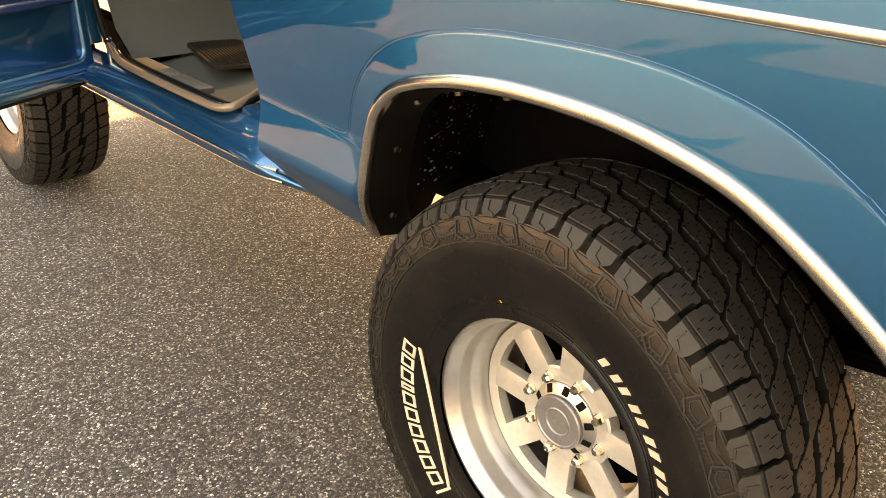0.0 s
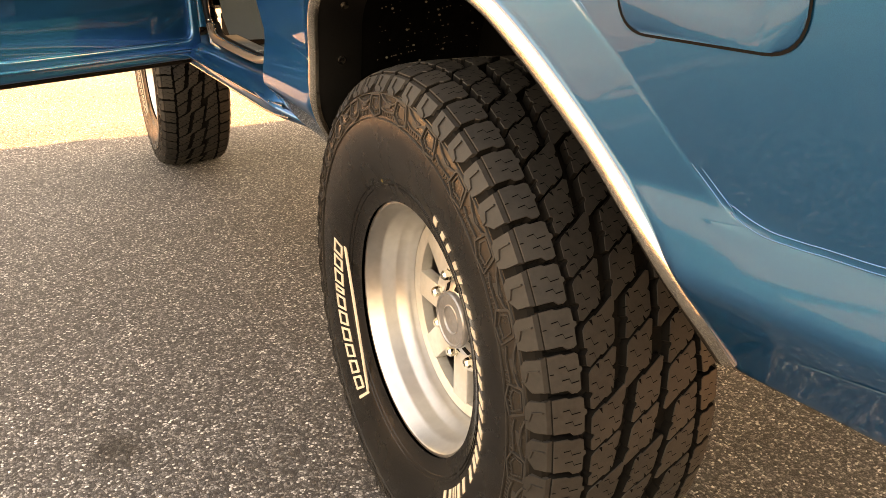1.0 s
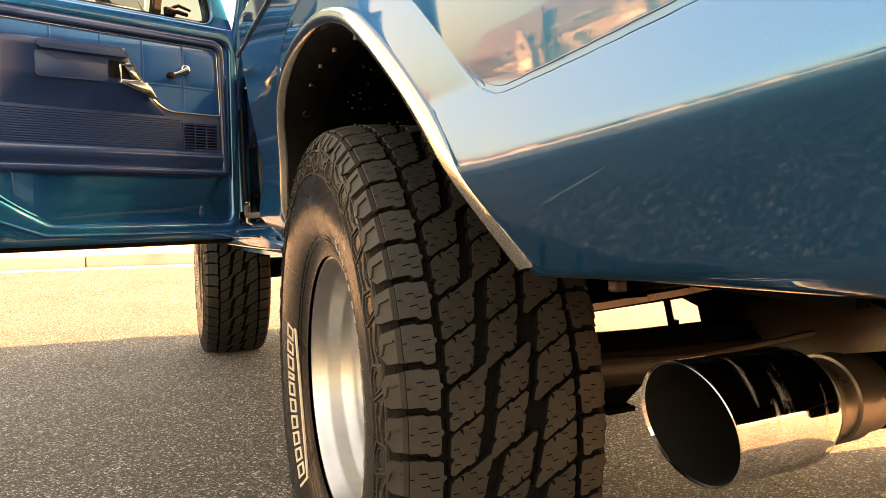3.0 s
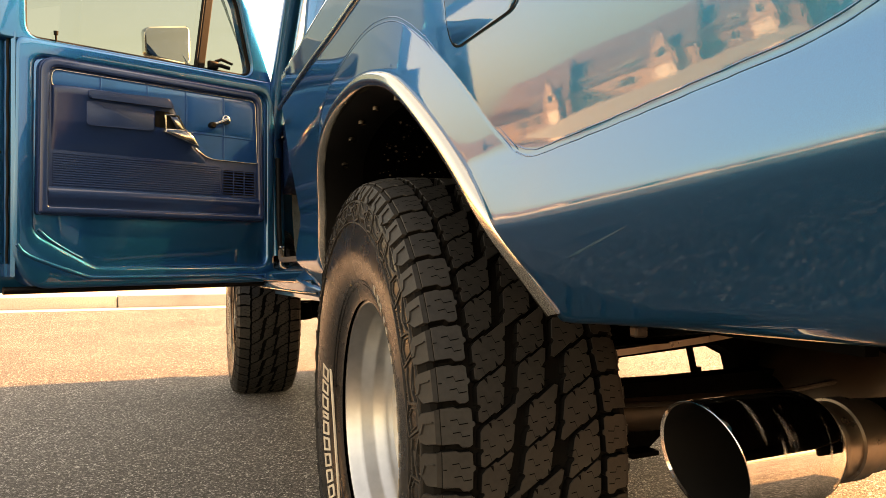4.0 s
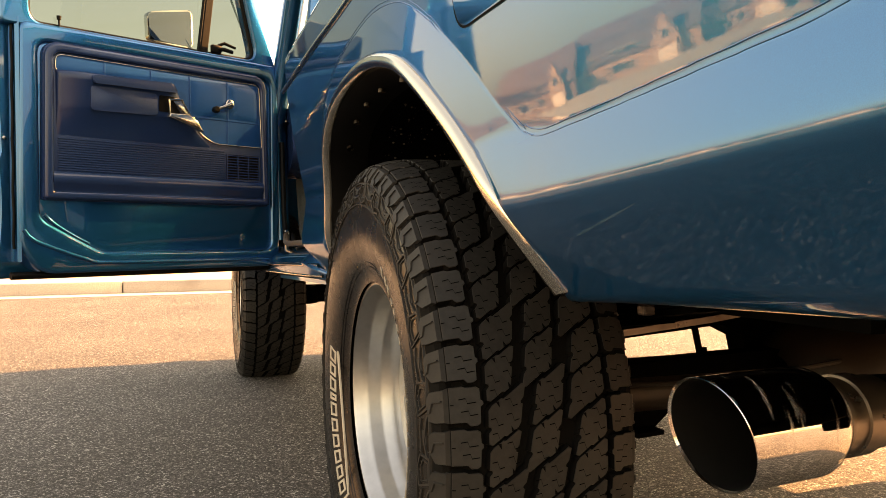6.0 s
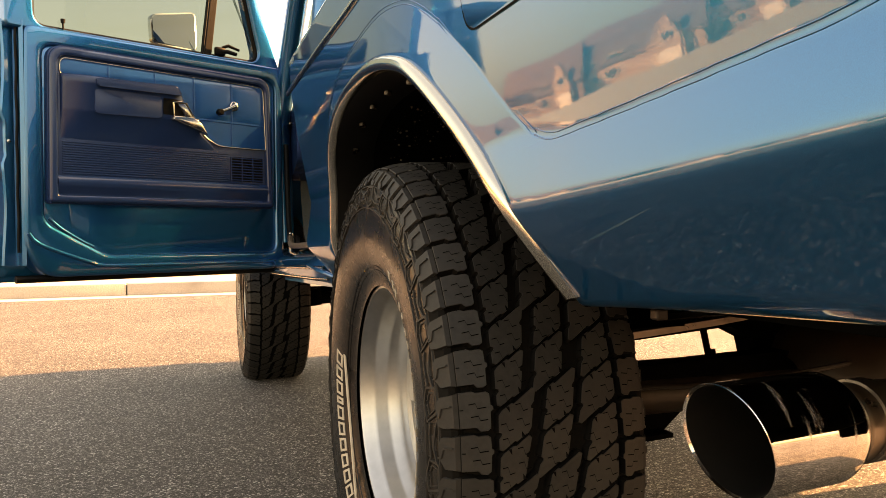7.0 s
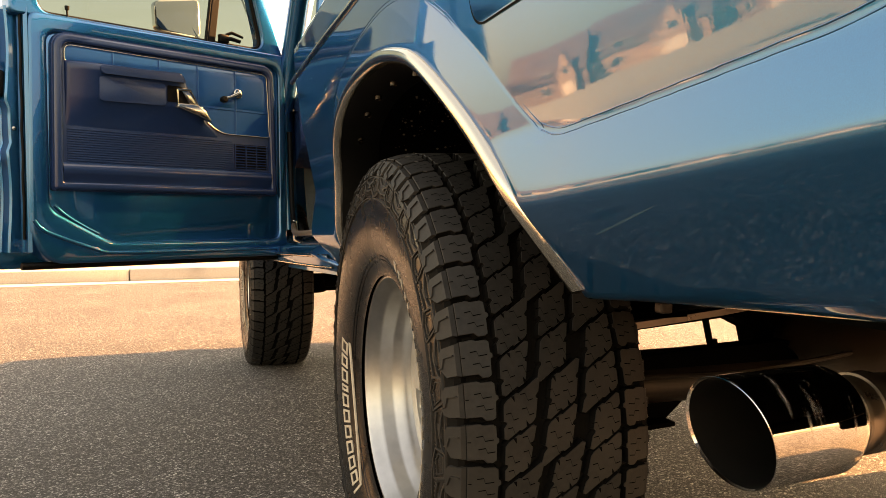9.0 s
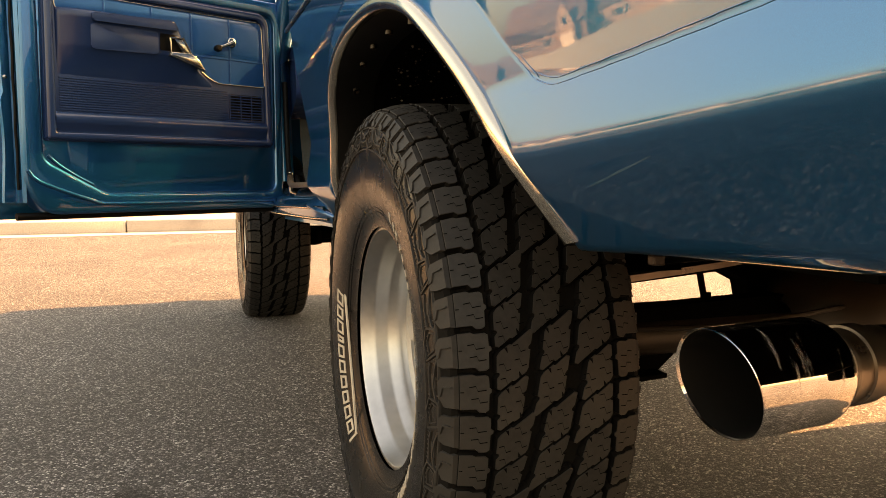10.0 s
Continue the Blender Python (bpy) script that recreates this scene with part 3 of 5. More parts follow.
for k in range(260):
    i = rng.randint(8, 48)
    d = ARCH[i + 1] - ARCH[i - 1]
    a = np.array([-d[1], d[0]]) / np.linalg.norm(d)
    q = rng.random()
    x, off = arch_path[i][0] + 0.12 + 0.25 * q, 0.006 - 0.06 * min(1, q * 1.4)
    c = Vector((x, *(ARCH[i] + a * (off + 0.004))))
    r = rng.choice((0.0006, 0.0008, 0.001, 0.0012, 0.0022))
    bmesh.ops.create_icosphere(bm, subdivisions=1, radius=r, matrix=Matrix.Translation(c) @ Matrix.Diagonal((1.4, 0.5, 1.0, 1)))
tagged(part("mud_flecks", bm, SPECK, truck, "pale dried mud flecks"), kind="stuff")

# fuel door: a rounded plate; a black ring on the panel paints the gap's shade
bm = bmesh.new()
FD = rounded([(-0.452, 0.892), (-0.452, 1.035), (-0.632, 1.035), (-0.632, 0.892)], 0.034, 8)
prism(bm, FD, 0.004, -0.0015, lambda a, b, d: (float(skin(a, b)) + d, a, b), 0.002, 2)
part("fuel_door", bm, PAINT, truck, "blue fuel filler door", smooth=40)
bm = bmesh.new()
ring = [Vector((float(skin(a, b)) - 0.0012, a, b)) for a, b in rounded([(-0.4497, 0.8897), (-0.4497, 1.0373), (-0.6343, 1.0373), (-0.6343, 0.8897)], 0.0355, 8)]
ring2 = [Vector((float(skin(a, b)) - 0.0010, a, b)) for a, b in FD]
va, vb = [bm.verts.new(p) for p in ring], [bm.verts.new(p) for p in ring2]
for i in range(len(va)):
    j = (i + 1) % len(va)
    bm.faces.new((va[i], va[j], vb[j], vb[i]))
part("fuel_door_gap", bm, RECESS_SHADE, truck)

# side moulding along the shoulder
bm = bmesh.new()
rows = []
for y in np.linspace(0.898, -1.118, 40):
    rows.append([(float(skin(y, z)) - o, y, z) for z, o in ((1.064, -0.001), (1.065, 0.003), (1.069, 0.0055), (1.074, 0.0055), (1.078, 0.003), (1.079, -0.001))])
sheet(bm, rows)
part("side_moulding", bm, CHROME, truck, "narrow bright side moulding", smooth=60)


# ---- wheels ----
R_TYRE, N_PITCH = 0.408, 50
PROFILE = [(0.137, 0.3935), (0.145, 0.386), (0.152, 0.370), (0.1575, 0.345), (0.159, 0.318), (0.157, 0.290), (0.152, 0.262), (0.145, 0.240), (0.137, 0.222), (0.131, 0.211), (0.1295, 0.203)]


def wall_x(r):
    rs, xs = [p[1] for p in PROFILE][::-1], [p[0] for p in PROFILE][::-1]
    return float(np.interp(r, rs, xs))


def crown(u):
    return R_TYRE - 0.0115 * min(1.0, abs(u) / 0.137) ** 3


def tyre_mesh():
    bm = bmesh.new()
    n = 150
    base = 0.0140
    prof = [(-x, r) for x, r in PROFILE[::-1][:-1]] + [(-0.137, 0.3885)]
    prof += [(u, crown(u) - base) for u in np.linspace(-0.125, 0.125, 9)]
    prof += [(0.137, 0.3885)] + [(x, r) for x, r in PROFILE[1:]]
    lathe(bm, prof, n, mat=1)
    # the shoulder between the lugs takes the dark colour that paints its shade
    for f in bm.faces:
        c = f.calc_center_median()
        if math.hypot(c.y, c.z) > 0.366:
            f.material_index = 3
    pitch = 2 * math.pi / N_PITCH

    def put(u, v, h=0.0):
        """u across, v in pitches, h above the tread."""
        r = crown(u) + h
        return Vector((u, r * math.cos(v * pitch), r * math.sin(v * pitch)))

    def tread_block(poly, v0, top=0.0, slits=(), stubs=()):
        cu, cv = sum(p[0] for p in poly) / len(poly), sum(p[1] for p in poly) / len(poly)
        hi = [bm.verts.new(put(cu + (u - cu) * 0.978, v0 + cv + (v - cv) * 0.978, top)) for u, v in poly]
        mid = [bm.verts.new(put(u, v0 + v, top - 0.0011)) for u, v in poly]
        lo = [bm.verts.new(put(cu + (u - cu) * 1.04, v0 + cv + (v - cv) * 1.04, -base - 0.001)) for u, v in poly]
        bm.faces.new(hi)
        k = len(poly)
        for i in range(k):
            j = (i + 1) % k
            bm.faces.new((mid[i], mid[j], hi[j], hi[i]))
            # block sides below the rim carry the groove's painted shade
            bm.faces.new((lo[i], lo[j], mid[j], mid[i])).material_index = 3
        for (u0, a0), (u1, a1) in stubs:         # a dark triangle painted on top as the shade of a notch
            w = 0.0022
            f = bm.faces.new([bm.verts.new(put(u, v0 + v, top + 0.0003)) for u, v in ((u0 - w, a0), (u0 + w, a0), (u1, a1))])
            f.material_index = 2
        # dark strips laid on top paint the shade inside thin slits
        for line in slits:
            pts = [(u, v0 + v) for u, v in line]
            for (u0, a0), (u1, a1) in zip(pts, pts[1:]):
                w = 0.012
                f = bm.faces.new([bm.verts.new(put(u, v, top + 0.0003)) for u, v in ((u0, a0 - w), (u1, a1 - w), (u1, a1 + w), (u0, a0 + w))])
                f.material_index = 2

    def slanted(u0, u1, left, right, sh, v0, lo, hi):
        """A block of an inner row: u0 to u1 across, sides pushed by left and right, ends sheared by sh pitches a metre."""
        a0, a1, b0, b1 = u0 + left[0], u1 + right[0], u0 + left[1], u1 + right[1]
        w = u1 - u0

        def end(u, v, jog=0.0):
            return (u, v + sh * (u - u0) + jog)

        poly = [end(a0 + 0.001, lo, 0.05), end(a0 + 0.005, lo), end(u0 + 0.44 * w, lo, 0.0), end(u0 + 0.50 * w, lo, 0.05), end(a1 - 0.004, lo, 0.03), end(a1, lo, 0.12)]
        poly += [end(0.6 * a1 + 0.4 * b1, 0.40), end(0.55 * a1 + 0.45 * b1 - 0.0035, 0.44), end(0.5 * a1 + 0.5 * b1 - 0.0030, 0.50), end(0.4 * a1 + 0.6 * b1, 0.55), end(b1, hi - 0.06), end(b1 - 0.003, hi)]
        poly += [end(u0 + 0.54 * w, hi, 0.0), end(u0 + 0.48 * w, hi, -0.05), end(b0 + 0.004, hi, -0.03), end(b0, hi - 0.12)]
        poly += [end(0.4 * a0 + 0.6 * b0, 0.62), end(0.45 * a0 + 0.55 * b0 + 0.0035, 0.58), end(0.5 * a0 + 0.5 * b0 + 0.0030, 0.52), end(0.6 * a0 + 0.4 * b0, 0.46)]

        def slit(f0, f1, v):
            p, q = u0 + f0 * w, u0 + f1 * w
            m, k = p + 0.42 * (q - p), p + 0.60 * (q - p)
            return [(p, v), (m, v - 0.02), (k, v + 0.15), (q, v + 0.12)]

        mid = 0.5 + sh * 0.5 * w
        stub = [[(u0 + 0.30 * w, lo + sh * 0.30 * w), (u0 + 0.36 * w, lo + sh * 0.36 * w + 0.17)], [(u0 + 0.74 * w, hi + sh * 0.74 * w), (u0 + 0.68 * w, hi + sh * 0.68 * w - 0.17)]]
        slits = [slit(0.07, 0.44, mid + 0.02 + v0[0]), slit(0.10, 0.47, mid + 0.36 + v0[0]), slit(0.54, 0.92, mid - 0.36 + v0[1]), slit(0.56, 0.94, mid - 0.02 + v0[1])]
        return poly, slits, stub

    jog = 0.0085
    for i in range(N_PITCH):
        v = float(i)
        for s, o in ((-1, 0.0), (1, 0.45)):
            # shoulder blocks, alternately deep and shallow at the groove
            inner = -0.0845 + (0.0022 if i % 2 else 0.0)
            A = [(-0.1365, 0.04), (-0.114, 0.02), (-0.108, 0.06), (inner - 0.006, 0.05), (inner, 0.10), (inner + 0.0005, 0.36), (inner + 0.0045, 0.40), (inner + 0.0045, 0.47), (inner, 0.52), (inner - 0.001, 0.90), (inner - 0.007, 0.955), (-0.102, 0.96), (-0.109, 0.87), (-0.1365, 0.88)]
            cuts = [[(-0.121, 0.33), (-0.109, 0.31), (-0.106, 0.43), (-0.090, 0.41)], [(-0.118, 0.62), (-0.105, 0.60), (-0.102, 0.71), (-0.088, 0.69)], [(-0.1365, 0.45), (-0.130, 0.45)]]
            tread_block([(u * -s, w) for u, w in A], v + o, slits=[[(u * -s, w) for u, w in c] for c in cuts])
        # inner rows: slanting blocks whose long sides drift and leap back, so that the grooves between them wind
        lo, hi = (0.042, 0.985) if i % 2 else (0.015, 0.965)
        side = (jog, 0.0) if i % 2 else (0.0, -jog)
        B, sl, st = slanted(-0.0735, -0.0350, (0.0, 0.0), side, -13.5, (0.03, -0.02), lo, hi)
        tread_block(B, v + 0.55, slits=sl, stubs=st)
        C, sl, st = slanted(-0.0215, 0.0175, side, side, -13.5, (-0.05, 0.04), lo, hi)
        tread_block(C, v + 0.85 - 13.5 * 0.0515, slits=sl, stubs=st)
        D, sl, st = slanted(0.0315, 0.0735, side, (0.0, 0.0), -13.5, (0.02, -0.05), lo, hi)
        tread_block(D, v + 0.40 - 13.5 * 0.1045, slits=sl, stubs=st)
    # lugs and shield shapes on the shoulders of the sidewall
    def wall(r, v, h, s):
        a = v * pitch
        return Vector((s * (wall_x(r) + h), r * math.cos(a), r * math.sin(a)))

    def plate(poly, v0, h, s, mat=0):
        cr, cv = sum(p[0] for p in poly) / len(poly), sum(p[1] for p in poly) / len(poly)
        hi = [bm.verts.new(wall(cr + (r - cr) * 0.93, v0 + cv + (q - cv) * 0.93, h, s)) for r, q in poly]
        lo = [bm.verts.new(wall(r, v0 + q, -0.001, s)) for r, q in poly]
        bm.faces.new(hi).material_index = mat
        for i in range(len(poly)):
            j = (i + 1) % len(poly)
            bm.faces.new((lo[i], lo[j], hi[j], hi[i])).material_index = mat

    def line_on(pts, v0, s, h=0.0022, w=0.0012):
        """A raised rib along (r, v) points."""
        for (r0, q0), (r1, q1) in zip(pts, pts[1:]):
            dr, dq = r1 - r0, (q1 - q0) * pitch * r0
            ln = math.hypot(dr, dq) or 1
            nr, nq = -dq / ln * w, dr / ln * w / (pitch * r0)
            quad = [(r0 + nr, q0 + nq), (r1 + nr, q1 + nq), (r1 - nr, q1 - nq), (r0 - nr, q0 - nq)]
            hi = [bm.verts.new(wall(r, v0 + q, h, s)) for r, q in quad]
            lo = [bm.verts.new(wall(r, v0 + q, -0.001, s)) for r, q in quad]
            bm.faces.new(hi)
            for i in range(4):
                bm.faces.new((lo[i], lo[(i + 1) % 4], hi[(i + 1) % 4], hi[i]))

    for i in range(N_PITCH):
        for s, o in ((-1, 0.0), (1, 0.45)):
            v = i + o
            odd = i % 2
            plate([(0.3930, 0.05), (0.3930, 0.88), (0.3800, 0.90), (0.3690, 0.84 if odd else 0.64), (0.3685, 0.24), (0.3740, 0.08)], v, 0.0042, s)
            line_on([(0.3900, 0.34), (0.3780, 0.36), (0.3740, 0.60), (0.3690, 0.62)], v, s, 0.0056, 0.0009)
            if odd:
                line_on([(0.366, -0.16), (0.3655, 0.50), (0.340, 0.72), (0.3345, 0.20), (0.3440, -0.22), (0.366, -0.16)], v, s, 0.0026, 0.0013)
                line_on([(0.361, -0.04), (0.3605, 0.40), (0.346, 0.54), (0.3425, 0.16), (0.3490, -0.08), (0.361, -0.04)], v, s, 0.0016, 0.0008)
            else:
                line_on([(0.366, -0.34), (0.3600, -0.10), (0.3540, 0.40), (0.3595, 0.76), (0.366, 0.90)], v, s, 0.0026, 0.0013)
                line_on([(0.3480, -0.24), (0.3440, 0.10), (0.3465, 0.74)], v, s, 0.0020, 0.0010)
                plate([(0.3585, 0.10), (0.3585, 0.50), (0.3500, 0.42), (0.3490, 0.06)], v, 0.0016, s)
            for q in range(7):
                line_on([(0.3365, -0.3 + q / 7), (0.3450, -0.3 + q / 7 + 0.02)], v, s, 0.0007, 0.0007)
    for r in (0.3672, 0.3320):
        for s in (-1, 1):
            q = [(s * (wall_x(r + d) + h), r + d) for d, h in ((0.0012, -0.0005), (0.0008, 0.0022), (-0.0008, 0.0022), (-0.0012, -0.0005))]
            lathe(bm, q, 120, mat=0)
    # rings near the bead
    for r in (0.236, 0.229):
        for s in (-1, 1):
            q = [(s * (wall_x(r + d) + h), r + d) for d, h in ((0.0016, -0.0005), (0.0010, 0.0012), (-0.0010, 0.0012), (-0.0016, -0.0005))]
            lathe(bm, q, 96, mat=1)
    for vert in bm.verts:                        # narrower shoulders, most of all on the inner side; the flat where it stands
        vert.co.x = float(np.interp(vert.co.x, [-0.2, -0.1365, -0.0795, 0.0795, 0.137, 0.2], [-0.2, -0.1365, -0.0985, 0.0745, 0.110, 0.173]))
        if vert.co.z < -0.390:
            vert.co.z = -0.390 + (vert.co.z + 0.390) * 0.06
    return bm


def wheel_parts(wheel, tyre_data=None):
    if tyre_data is None:
        part("tyre", tyre_mesh(), [RUBBER, SIDE_RUBBER, SLIT_SHADE, GROOVE_SHADE], wheel, "black all-terrain tyre with deep tread blocks", smooth=32)
    # rim: stepped polished barrel
    bm = bmesh.new()
    lathe(bm, [(-0.119, 0.2065), (-0.124, 0.2062), (-0.1265, 0.2035), (-0.1262, 0.199), (-0.122, 0.1955), (-0.112, 0.194), (-0.105, 0.1885), (-0.098, 0.1865),
               (-0.078, 0.1855), (-0.072, 0.1835), (-0.062, 0.1775), (-0.052, 0.1755), (-0.046, 0.1745), (-0.036, 0.1705), (-0.012, 0.1650), (0.06, 0.1650), (0.096, 0.19), (0.100, 0.2062), (0.092, 0.2065)], 128)
    part("rim", bm, ALLOY, wheel, "deep polished steel rim", smooth=35)
    bm = bmesh.new()
    # disc: eight broad spokes between a hub plate and an outer ring
    inner, outer = 0.082, 0.154
    for k in range(8):
        bs = bmesh.new()
        a0 = 2 * math.pi * (k + SPOKE) / 8
        wi, wo = 0.285, 0.150
        lo = [(inner, a0 - wi), (outer + 0.004, a0 - wo), (outer + 0.004, a0 + wo), (inner, a0 + wi)]
        pts = [(r * math.cos(a), r * math.sin(a)) for r, a in lo]
        prism(bs, pts, -0.020, -0.041, lambda a, b, d: (d, a, b), 0.003, 2)
        part("spoke", bs, SATIN, wheel, smooth=35)
    lathe(bm, [(-0.022, 0.1700), (-0.0425, 0.1705), (-0.0415, 0.158), (-0.039, 0.152), (-0.020, 0.151)], 96)
    lathe(bm, [(-0.016, 0.0905), (-0.038, 0.0905), (-0.0405, 0.087), (-0.0400, 0.064), (-0.0380, 0.050)], 64)
    part("wheel_disc", bm, SATIN, wheel, "polished eight-spoke wheel disc", smooth=35)
    bm = bmesh.new()
    lathe(bm, [(-0.038, 0.0645), (-0.043, 0.0625), (-0.0515, 0.0465), (-0.0525, 0.043)], 64)
    part("hub_collar", bm, ALLOY, wheel, smooth=30)
    bm = bmesh.new()
    lathe(bm, [(-0.051, 0.0455), (-0.056, 0.0470), (-0.0600, 0.0470), (-0.0625, 0.0450), (-0.0625, 0.0425), (-0.0605, 0.0405), (-0.0595, 0.0255), (-0.0605, 0.0235), (-0.0580, 0.0215), (-0.0575, 0.0005)], 64)
    part("hub_cap", bm, HUB, wheel, "dull grey dished hub cap", smooth=30)
    way = Vector((-0.0085, 0, -0.016)).normalized()          # down the collar's cone
    # black blocks on the collar paint the dark of its openings
    for k in range(10):
        bm = bmesh.new()
        block(bm, -0.0075, 0.0075, -0.0062, 0.0062, -0.0012, 0.0012, 0.001, 1)
        o = part("hub_slot", bm, RECESS_SHADE, wheel)
        cone = Matrix(((way.x, 0, way.z, -0.0472), (0, 1, 0, 0), (way.z, 0, -way.x, 0.0545), (0, 0, 0, 1)))
        o.matrix_basis = Euler((2 * math.pi * k / 10, 0, 0)).to_matrix().to_4x4() @ cone
    for k in range(8):
        a = 2 * math.pi * (k + 0.3) / 8
        bm = bmesh.new()
        lathe(bm, [(0.0, 0.0105), (-0.003, 0.0105), (-0.003, 0.0085), (-0.012, 0.0085), (-0.016, 0.0055), (-0.0165, 0.0)], 6)
        o = part("lug_nut", bm, CHROME, wheel, smooth=25)
        o.matrix_basis = Matrix.Translation((-0.0400, 0.0760 * math.cos(a), 0.0715 * math.sin(a)))
    bm = bmesh.new()
    r = lathe(bm, [(0.03, 0.150), (0.03, 0.140), (0.035, 0.03)], 48)
    part("brake_drum", bm, FRAME, wheel, "dark brake drum behind the spokes")


SPOKE = 0.0
wheel = empty("wheel", truck, Matrix.Translation((0.125, 0, 0.390)))
wheel["label"] = "rear wheel with white-lettered all-terrain tyre"
wheel_parts(wheel)


def letter_bars(name, wheel, a0, a1, widths, r0, r1, hollow):
    """Plain bars where the raised white writing stands on the sidewall; angles in degrees from +y over the top."""
    bm = bmesh.new()
    total = sum(widths) + 0.22 * (len(widths) - 1)
    at = 0.0

    def put(ang, r, h):
        a = radians(ang)
        return Vector((-(wall_x(r) + h), r * math.cos(a), r * math.sin(a)))

    def strip(c, h=0.0014):
        hi, lo = [bm.verts.new(put(a, r, h)) for a, r in c], [bm.verts.new(put(a, r, -0.001)) for a, r in c]
        bm.faces.new(hi)
        for i in range(len(c)):
            j = (i + 1) % len(c)
            bm.faces.new((lo[i], lo[j], hi[j], hi[i]))

    def bar(s0, s1, q0, q1):
        """A slanted bar: s along the writing in degrees, q from 0 at the foot to 1 at the top."""
        lean = 1.2
        strip([(s0 + lean * q0, r0 + (r1 - r0) * q0), (s1 + lean * q0, r0 + (r1 - r0) * q0), (s1 + lean * q1, r0 + (r1 - r0) * q1), (s0 + lean * q1, r0 + (r1 - r0) * q1)])

    for k, w in enumerate(widths):
        s0 = a0 + (a1 - a0) * at / total
        s1 = a0 + (a1 - a0) * (at + w) / total
        if hollow:
            th = 0.95
            bar(s0, s0 + th, 0, 1)
            bar(s1 - th, s1, 0, 1)
            bar(s0, s1, 0.82, 1.0)
            bar(s0, s1, 0.0, 0.18)
        else:
            third = (s1 - s0) * 0.30
            bar(s0, s0 + third, 0, 1)
            bar(s1 - third, s1, 0, 1)
        at += w + 0.22
    if hollow:
        strip([(a0 - 2.4, r0 - 0.0080), (a1 + 1, r0 - 0.0080), (a1 + 1, r0 - 0.0030), (a0 - 2.4, r0 - 0.0030)])
        strip([(a0 - 3.6, r0 - 0.0080), (a0 - 2.4, r0 - 0.0080), (a0 - 1.2, r1), (a0 - 2.4, r1)])
    part(name, bm, WHITE_RUBBER, wheel, "raised white lettering shown as plain bars")


letter_bars("sidewall_lettering", wheel, -50, 12, [1.0] * 5 + [1.0, 0.5, 1, 0.9, 1.0], 0.252, 0.279, True)
letter_bars("sidewall_lettering", wheel, 117, 205, [1.0, 1.0, 1.0, 1.0, 1.0, 1.0, 1.0, 1.0, 1.0], 0.247, 0.265, False)
letter_bars("sidewall_lettering", wheel, 211, 232, [1.0, 0.4, 0.9], 0.247, 0.265, False)
bm = bmesh.new()
for ang, r, w in ((73.0, 0.236, 0.004),):
    a = radians(ang)
    c = Vector((-wall_x(r) - 0.0012, r * math.cos(a), r * math.sin(a)))
    bm.faces.new([bm.verts.new(c + Vector((0, dy, dz))) for dy, dz in ((-w, -0.001), (0, 0.0016), (w, 0.001), (0.001, -0.0016))])
part("paint_mark", bm, YELLOW, wheel, "small yellow paint mark")
front_wheel = copy_thing(wheel, Matrix.Translation((0.103, 2.66, 0.390)))
for m in (Matrix.Translation((RIGHT - 0.125, 0, 0.390)), Matrix.Translation((RIGHT - 0.103, 2.66, 0.390))):
    copy_thing(wheel, m @ Euler((0, 0, math.pi)).to_matrix().to_4x4())

# ---- the open door ----
# Local axes of the door: x along it from the hinge to the free end, y towards the cab side (inner face at 0), z up.
a63 = radians(63)
DOOR = Matrix(((-math.sin(a63), math.cos(a63), 0, 0.03), (-math.cos(a63), -math.sin(a63), 0, 1.83), (0, 0, 1, 0), (0, 0, 0, 1)))
door = empty("door", truck, DOOR)
door["label"] = "open blue driver's door with navy vinyl trim"
flat = lambda a, b, d: (a, d, b)


def door_part(name, poly, d0, d1, mat, bevel=0.0, label="", seg=3, smooth=40):
    bm = bmesh.new()
    prism(bm, poly, d0, d1, flat, bevel, seg)
    return part(name, bm, mat, door, label, smooth)


# shell: outer skin, inner pan with a pressed recess, shut faces
door_part("outer_skin", rounded([(-0.05, 0.545), (1.010, 0.545), (1.032, 0.70), (1.036, 1.33), (-0.05, 1.33)], [0.03, 0.05, 0.02, 0.02, 0.02]), -0.135, -0.115, PAINT, 0.006)


def ring_plate(name, outer, inner, d0, d1, mat, bevel=0.004, label="", inner_drop=0.0):
    """A plate with an opening: outer and inner outlines with as many points as each other."""
    bm = bmesh.new()
    n = len(outer)
    lo_o, hi_o = [bm.verts.new(flat(a, b, d0)) for a, b in outer], [bm.verts.new(flat(a, b, d1)) for a, b in outer]
    lo_i, hi_i = [bm.verts.new(flat(a, b, d0)) for a, b in inner], [bm.verts.new(flat(a, b, d1 - inner_drop)) for a, b in inner]
    edges = []
    for i in range(n):
        j = (i + 1) % n
        f = bm.faces.new((hi_o[i], hi_o[j], hi_i[j], hi_i[i]))
        edges += [e for e in f.edges if {v for v in e.verts} in ({hi_o[i], hi_o[j]}, {hi_i[i], hi_i[j]})]
        bm.faces.new((lo_o[i], lo_o[j], hi_o[j], hi_o[i]))
        bm.faces.new((hi_i[i], hi_i[j], lo_i[j], lo_i[i]))
        bm.faces.new((lo_i[i], lo_i[j], lo_o[j], lo_o[i]))
    if bevel:
        bmesh.ops.bevel(bm, geom=list(set(edges)), offset=bevel, segments=3, affect="EDGES", profile=0.5)
    return part(name, bm, mat, door, label, smooth=50)


